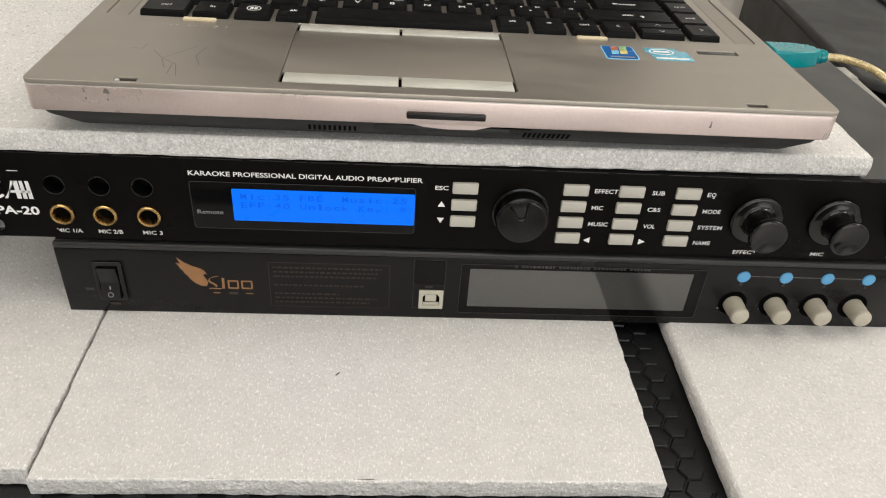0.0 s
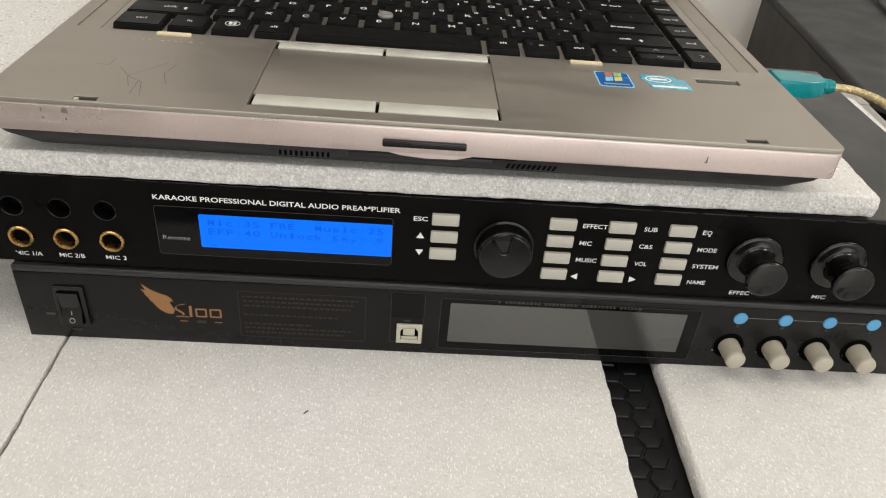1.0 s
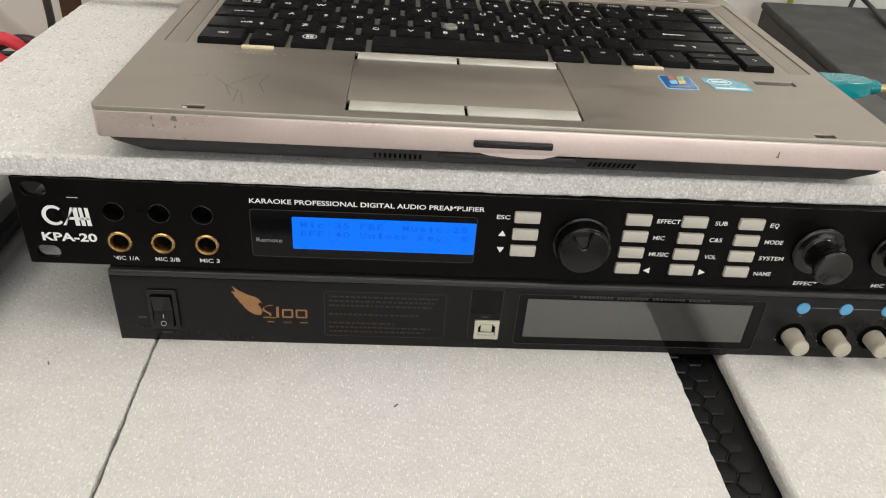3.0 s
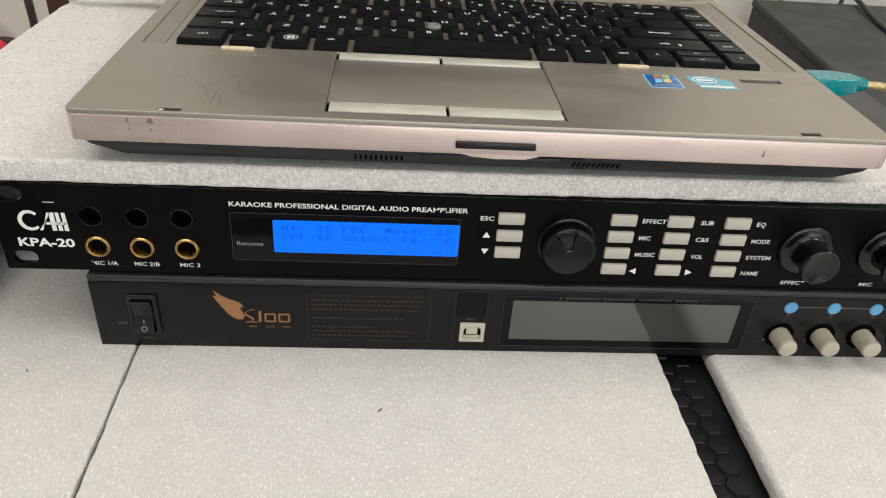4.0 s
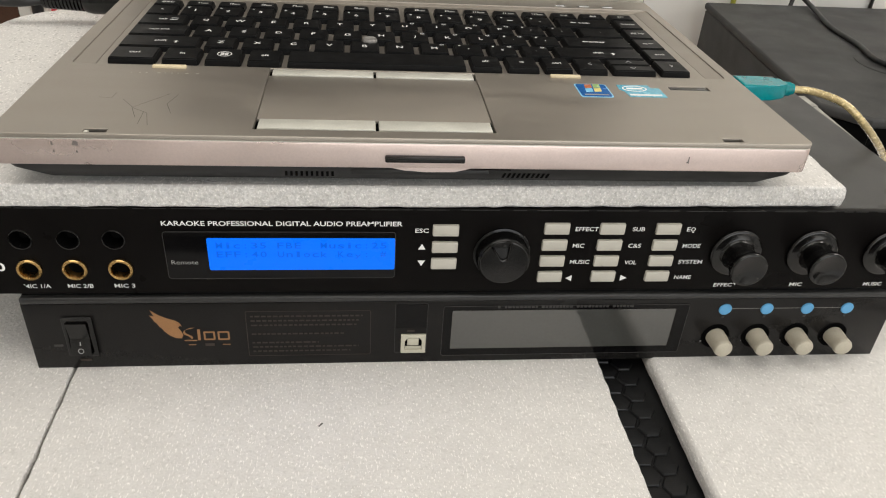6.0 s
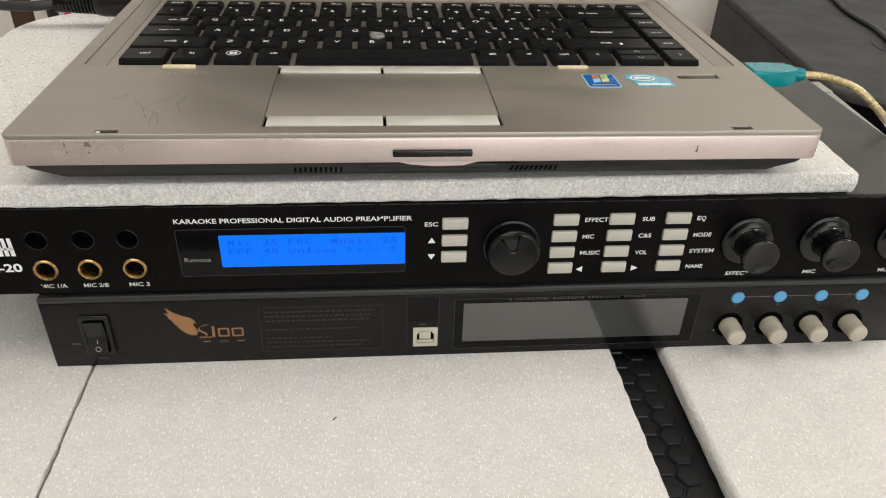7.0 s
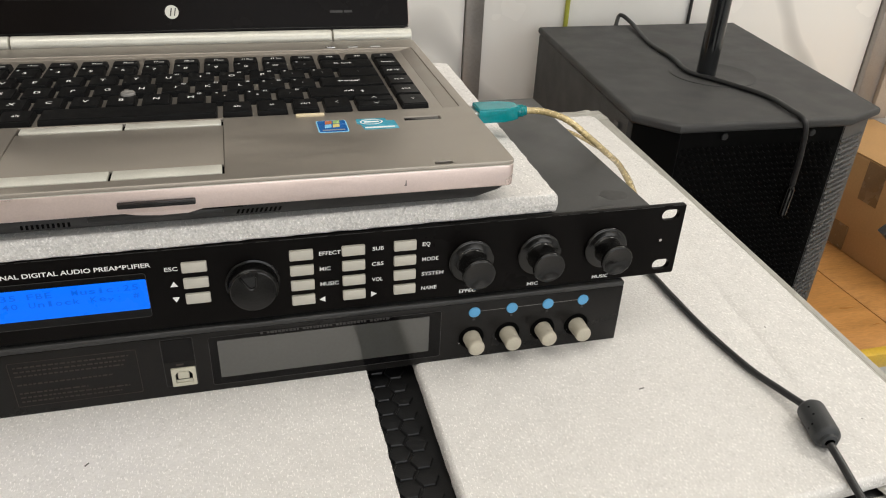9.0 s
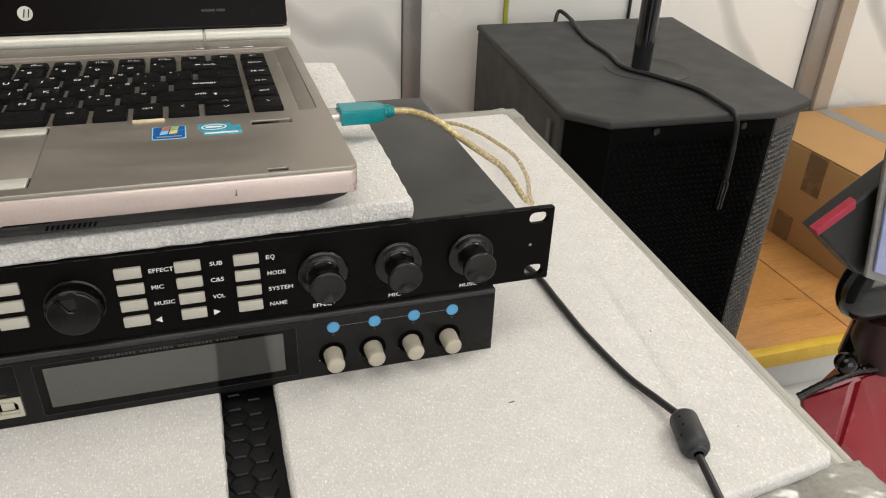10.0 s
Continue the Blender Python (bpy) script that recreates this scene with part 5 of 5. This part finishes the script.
    part("pole", lathe([(0, 0), (0.0175, 0), (0.0175, 1.2), (0, 1.2)], Matrix.Translation((0.834, 0.860, zt)), 28), GLOSSBLACK, sub, "black steel speaker pole")


speaker()

lead = thing("audio_lead", (0.85, 0.9, -0.136), "black audio lead draped over the subwoofer top", "cable")
part("cord", tube([(0.852, 1.265, -0.131), (0.864, 1.272, -0.108), (0.872, 1.225, -0.117), (0.838, 1.08, -0.1215), (0.829, 0.97, -0.1215), (0.812, 0.88, -0.1215), (0.842, 0.815, -0.1215), (0.872, 0.735, -0.1215), (0.866, 0.665, -0.120),
                   (0.866, 0.620, -0.128), (0.870, 0.614, -0.175), (0.872, 0.615, -0.235)], 0.0045, 12, 12), CABLE, lead)
part("jack_plug", lathe([(0, 0), (0.004, 0), (0.0075, 0.004), (0.0075, 0.05), (0.0045, 0.056), (0, 0.056)], Matrix.Translation((0.868, 0.616, -0.292)) @ Matrix.Rotation(radians(4), 4, "Y"), 20), PLASTIC, lead)

# wires on the far wall
solo("earth_wire", tube([(0.754, WALL_Y - 0.006, STAGE_Z), (0.754, WALL_Y - 0.006, 0.3), (0.756, WALL_Y - 0.006, 2.19)], 0.0055, 10, 8), GREENWIRE, "yellow-green wire running up the wall", "wire")
solo("black_wire", tube([(1.074, WALL_Y - 0.006, STAGE_Z), (1.076, WALL_Y - 0.006, 0.3), (1.074, WALL_Y - 0.006, 2.19)], 0.004, 10, 8), CABLE, "thin black wire running up the wall", "wire")


def carton():
    c = thing("cardboard_box", (1.715, 1.04, STAGE_Z), "closed brown cardboard box sealed with tape", "box")
    m = Matrix.Translation((1.715, 1.04, 0)) @ Matrix.Rotation(radians(90), 4, "Z")
    w, d, h = 0.245, 0.25, 0.25
    part("carton", box(-w, w, -d, d, STAGE_Z, STAGE_Z + h, 0.004, 2, m=m), CARD, c)
    for s in (-1, 1):
        part("flap", box(-w + 0.002, w - 0.002, 0.002 if s > 0 else -d + 0.002, d - 0.002 if s > 0 else -0.002, STAGE_Z + h, STAGE_Z + h + 0.004, 0.001, m=m), CARD, c)
    part("tape", box(-w - 0.0012, w + 0.0012, -0.024, 0.024, STAGE_Z + h + 0.004, STAGE_Z + h + 0.0046, m=m), GREYTAPE, c, "grey strap over the seam")
    for y, z0, z1 in ((-0.035, h - 0.10, h), (0.02, 0.004, 0.07)):
        part("tape_end", box(y - 0.03, y + 0.03, d + 0.0004, d + 0.0012, STAGE_Z + z0, STAGE_Z + z1, m=m), TAPE, c, "brown sealing tape")


carton()


def scooter():
    """The part of a parked scooter that stands beside the case: red shield, black bar cover, clear screen."""
    s = thing("scooter", (1.0, 0.34, FLOOR_Z), "red and black parked scooter with a clear screen", "scooter")

    def slab(points, y, thick, name, material, label="", bevel=0.004, turn=0.0):
        m = Matrix.Translation((0.87, y, -0.3)) @ Matrix.Rotation(radians(turn), 4, "Z") @ Matrix.Translation((-0.87, 0, 0.3)) @ Matrix.Rotation(radians(90), 4, "X")
        return part(name, plate([points], thick, bevel, m), material, s, label)

    # leg shield: a red centre facet between darker sides
    bm = bmesh.new()
    ridge = [(0.945, 0.315, -0.418), (1.0, 0.21, -0.62), (1.0, 0.19, FLOOR_Z + 0.1)]
    left = [(0.850, 0.33, -0.458), (0.875, 0.30, -0.58), (0.89, 0.30, FLOOR_Z + 0.1)]
    mid = [(0.932, 0.315, -0.424), (0.892, 0.275, -0.51), (0.895, 0.27, FLOOR_Z + 0.1)]
    right = [(1.20, 0.33, -0.43), (1.20, 0.28, -0.62), (1.18, 0.28, FLOOR_Z + 0.1)]
    back = [(1.06, 0.44, -0.50), (1.06, 0.44, -0.62), (0.98, 0.46, FLOOR_Z + 0.1)]
    cols = [[bm.verts.new(q) for q in col] for col in (left, mid, ridge, right, back)]
    for c0, c1 in zip(cols, cols[1:] + cols[:1]):
        for k in range(2):
            bm.faces.new((c0[k], c1[k], c1[k + 1], c0[k + 1]))
    bm.faces.new([c[0] for c in cols])
    bm.faces.new([c[2] for c in cols][::-1])
    bmesh.ops.bevel(bm, geom=list(bm.edges), offset=0.008, segments=2, affect="EDGES")
    part("shield", bm, RED, s, "dark red faceted leg shield", 20)
    part("shield_rim", tube([(0.848, 0.328, -0.456), (0.880, 0.322, -0.434), (0.925, 0.318, -0.416), (0.96, 0.315, -0.414), (1.05, 0.31, -0.414), (1.2, 0.33, -0.42)], 0.006, 12, 10, ripple=lambda i: 1 + 0.12 * math.sin(i * 2.3)), PLASTIC, s, "black rubber rim")
    bm = bmesh.new()
    bmesh.ops.create_icosphere(bm, subdivisions=3, radius=0.016, matrix=Matrix.Translation((0.906, 0.32, -0.398)))
    part("cap", bm, PLASTIC, s, "black rubber cap")
    part("bracket", lathe([(0, 0), (0.032, 0), (0.045, 0.05), (0.03, 0.10), (0, 0.10)], Matrix.Translation((0.995, 0.33, -0.42)) @ Matrix.Rotation(radians(-20), 4, "Y"), 24), COIN, s, "dark maroon steering bracket")
    bm = bmesh.new()
    bmesh.ops.create_icosphere(bm, subdivisions=4, radius=1, matrix=Matrix.Translation((0.990, 0.345, -0.262)) @ Matrix.Rotation(radians(-24), 4, "Y") @ Matrix.Diagonal((0.115, 0.05, 0.068, 1)))
    for v in bm.verts:
        v.co += 0.006 * noise.noise_vector(v.co * 14)
    part("bar_cover", bm, GLOSSBLACK, s, "glossy black handlebar cover")
    slab([(0.760, -0.158), (0.802, -0.124), (0.876, -0.068), (0.946, -0.068), (0.946, -0.266), (0.845, -0.229)], 0.335, 0.03, "instrument_hood", UNDER, "dark grey instrument hood")
    slab([(0.744, -0.147), (0.792, -0.113), (0.795, -0.124), (0.751, -0.156)], 0.306, 0.012, "red_strip", CRIMSON, "crimson strip", 0.002)
    screen = slab([(0.809, -0.050), (0.85, -0.020), (1.04, 0.025), (1.04, -0.13), (0.890, -0.245), (0.846, -0.226)], 0.296, 0.006, "screen_frame", GREYTAPE, "pale screen edge", 0.002)
    part("screen", plate([[(0.819, -0.062), (0.854, -0.035), (1.03, 0.005), (1.03, -0.12), (0.890, -0.232), (0.852, -0.216)]], 0.004, 0.001, Matrix.Translation((0, 0.2895, 0)) @ Matrix.Rotation(radians(90), 4, "X")), CLEAR, screen, "bluish clear screen")
    part("stem", lathe([(0.06, 0), (0.045, 0.26), (0, 0.26)], Matrix.Translation((1.04, 0.37, -0.46)), 24), GLOSSBLACK, s)
    part("wheel", lathe([(0.12, -0.05), (0.20, -0.05), (0.22, 0), (0.20, 0.05), (0.12, 0.05)], Matrix.Translation((1.1, 0.34, FLOOR_Z + 0.11)) @ Matrix.Rotation(radians(90), 4, "Y") @ Matrix.Scale(0.5, 4), 36), PLASTIC, s)


scooter()


# ---- things at the near left ----
def charger():
    c = thing("charger_lead", (-0.22, 0.19, 0.0965), "black charger plug with a ribbed strain relief in the laptop", "cable")
    m = Matrix.Translation((-0.199, 0.217, 0.1125)) @ Matrix.Rotation(radians(-90), 4, "Y")
    part("plug", lathe([(0, 0), (0.0082, 0), (0.0082, 0.026), (0.0074, 0.030), (0.0062, 0.032)], m, 24), PLASTIC, c)
    prof = []
    for k in range(11):
        prof += [(0.0068 - k * 0.00012, 0.032 + k * 0.0022), (0.0068 - k * 0.00012, 0.0331 + k * 0.0022), (0.0052, 0.0333 + k * 0.0022), (0.0052, 0.0340 + k * 0.0022)]
    part("strain_relief", lathe(prof, m, 20), PLASTIC, c)
    part("cord", tube([(-0.253, 0.217, 0.1125), (-0.272, 0.214, 0.1110), (-0.31, 0.235, 0.106), (-0.35, 0.31, 0.08), (-0.38, 0.37, 0.02), (-0.42, 0.40, -0.0065), (-0.50, 0.395, -0.0065)], 0.0032, 12, 12), CABLE, c)


charger()

rod = thing("microphone", (-0.294, 0.03, 0), "black glossy microphone handle lying on foam", "microphone")
a, b = Vector((-0.296, -0.06, 0.0175)), Vector((-0.2915, 0.115, 0.0175))
m = Matrix.Translation(a) @ (b - a).to_track_quat("Z", "Y").to_matrix().to_4x4()
L = (b - a).length
part("handle", lathe([(0, -0.04), (0.012, -0.04), (0.0165, -0.035), (0.0175, 0.02), (0.0175, L - 0.01), (0.0165, L), (0, L)], m, 40), GLOSSBLACK, rod)

cord = thing("red_cord_coil", (-0.42, 0.26, 0), "loose coil of red and white cords", "cable")
part("red_cord", tube([(-0.50, 0.325, 0.005), (-0.45, 0.335, 0.020), (-0.412, 0.345, 0.026), (-0.394, 0.350, 0.015), (-0.386, 0.354, 0.005)], 0.0055, 12, 12), REDCORD, cord, "red cord")
part("red_cord", tube([(-0.50, 0.305, 0.005), (-0.45, 0.318, 0.012), (-0.418, 0.330, 0.016), (-0.405, 0.338, 0.005)], 0.0055, 12, 12), REDCORD, cord, "red cord")
part("white_cord", tube([(-0.55, 0.30, 0.003), (-0.46, 0.312, 0.004), (-0.40, 0.335, 0.005), (-0.37, 0.350, 0.003)], 0.003, 12, 12), WHITECORD, cord, "thin white cord")
part("dark_cord", tube([(-0.44, 0.352, 0.005), (-0.41, 0.354, 0.020), (-0.388, 0.355, 0.020), (-0.374, 0.356, 0.005)], 0.005, 12, 12), COIN, cord, "brown cord")

wire = thing("red_wire", (-0.25, 0.30, 0.0965), "thin red and white wires behind the laptop plug", "wire")
part("red_strand", tube([(-0.34, 0.40, -0.004), (-0.29, 0.35, 0.10), (-0.258, 0.285, 0.133), (-0.236, 0.252, 0.113), (-0.222, 0.240, 0.0985)], 0.002, 10, 10), REDCORD, wire)
part("white_strand", tube([(-0.345, 0.403, -0.004), (-0.295, 0.354, 0.098), (-0.262, 0.288, 0.130), (-0.240, 0.254, 0.111), (-0.225, 0.243, 0.0985)], 0.0015, 10, 10), WHITECORD, wire)

post = thing("wooden_stand", (-0.70, 1.2, STAGE_Z), "dark brown wooden stand with a white edge board", "stand")
part("post", box(-0.728, -0.686, 1.19, 1.22, STAGE_Z, 0.35, 0.003), POSTBROWN, post, "dark brown post")
part("edge_board", box(-0.684, -0.662, 1.185, 1.215, STAGE_Z, 0.35, 0.002), WHITECORD, post, "white edge board")
stand = thing("microphone_stand", (-0.643, 1.17, STAGE_Z), "slim black microphone stand on the platform", "stand")
part("pole", lathe([(0, 0.01), (0.010, 0.01), (0.010, 1.1), (0, 1.1)], Matrix.Translation((-0.643, 1.17, STAGE_Z)), 16), CABLE, stand)
part("base", lathe([(0, 0), (0.11, 0), (0.105, 0.012), (0.02, 0.02), (0, 0.02)], Matrix.Translation((-0.60, 1.15, STAGE_Z)), 32), CABLE, stand)

# specks of dirt on the foam
for i, (x, y, w) in enumerate(((-0.0757, -0.0422, 0.0012), (-0.235, -0.020, 0.0010), (0.205, -0.047, 0.0016), (0.309, -0.010, 0.0007), (0.309, -0.094, 0.0007))):
    solo("speck", box(-w, w, -0.0003, 0.0003, 0, 0.0003, m=Matrix.Translation((x, y, 0.0)) @ Matrix.Rotation(radians(50 + 70 * i), 4, "Z")), SCRATCH,
         "tiny dark speck of dirt on the foam", "speck", group="specks of dirt")
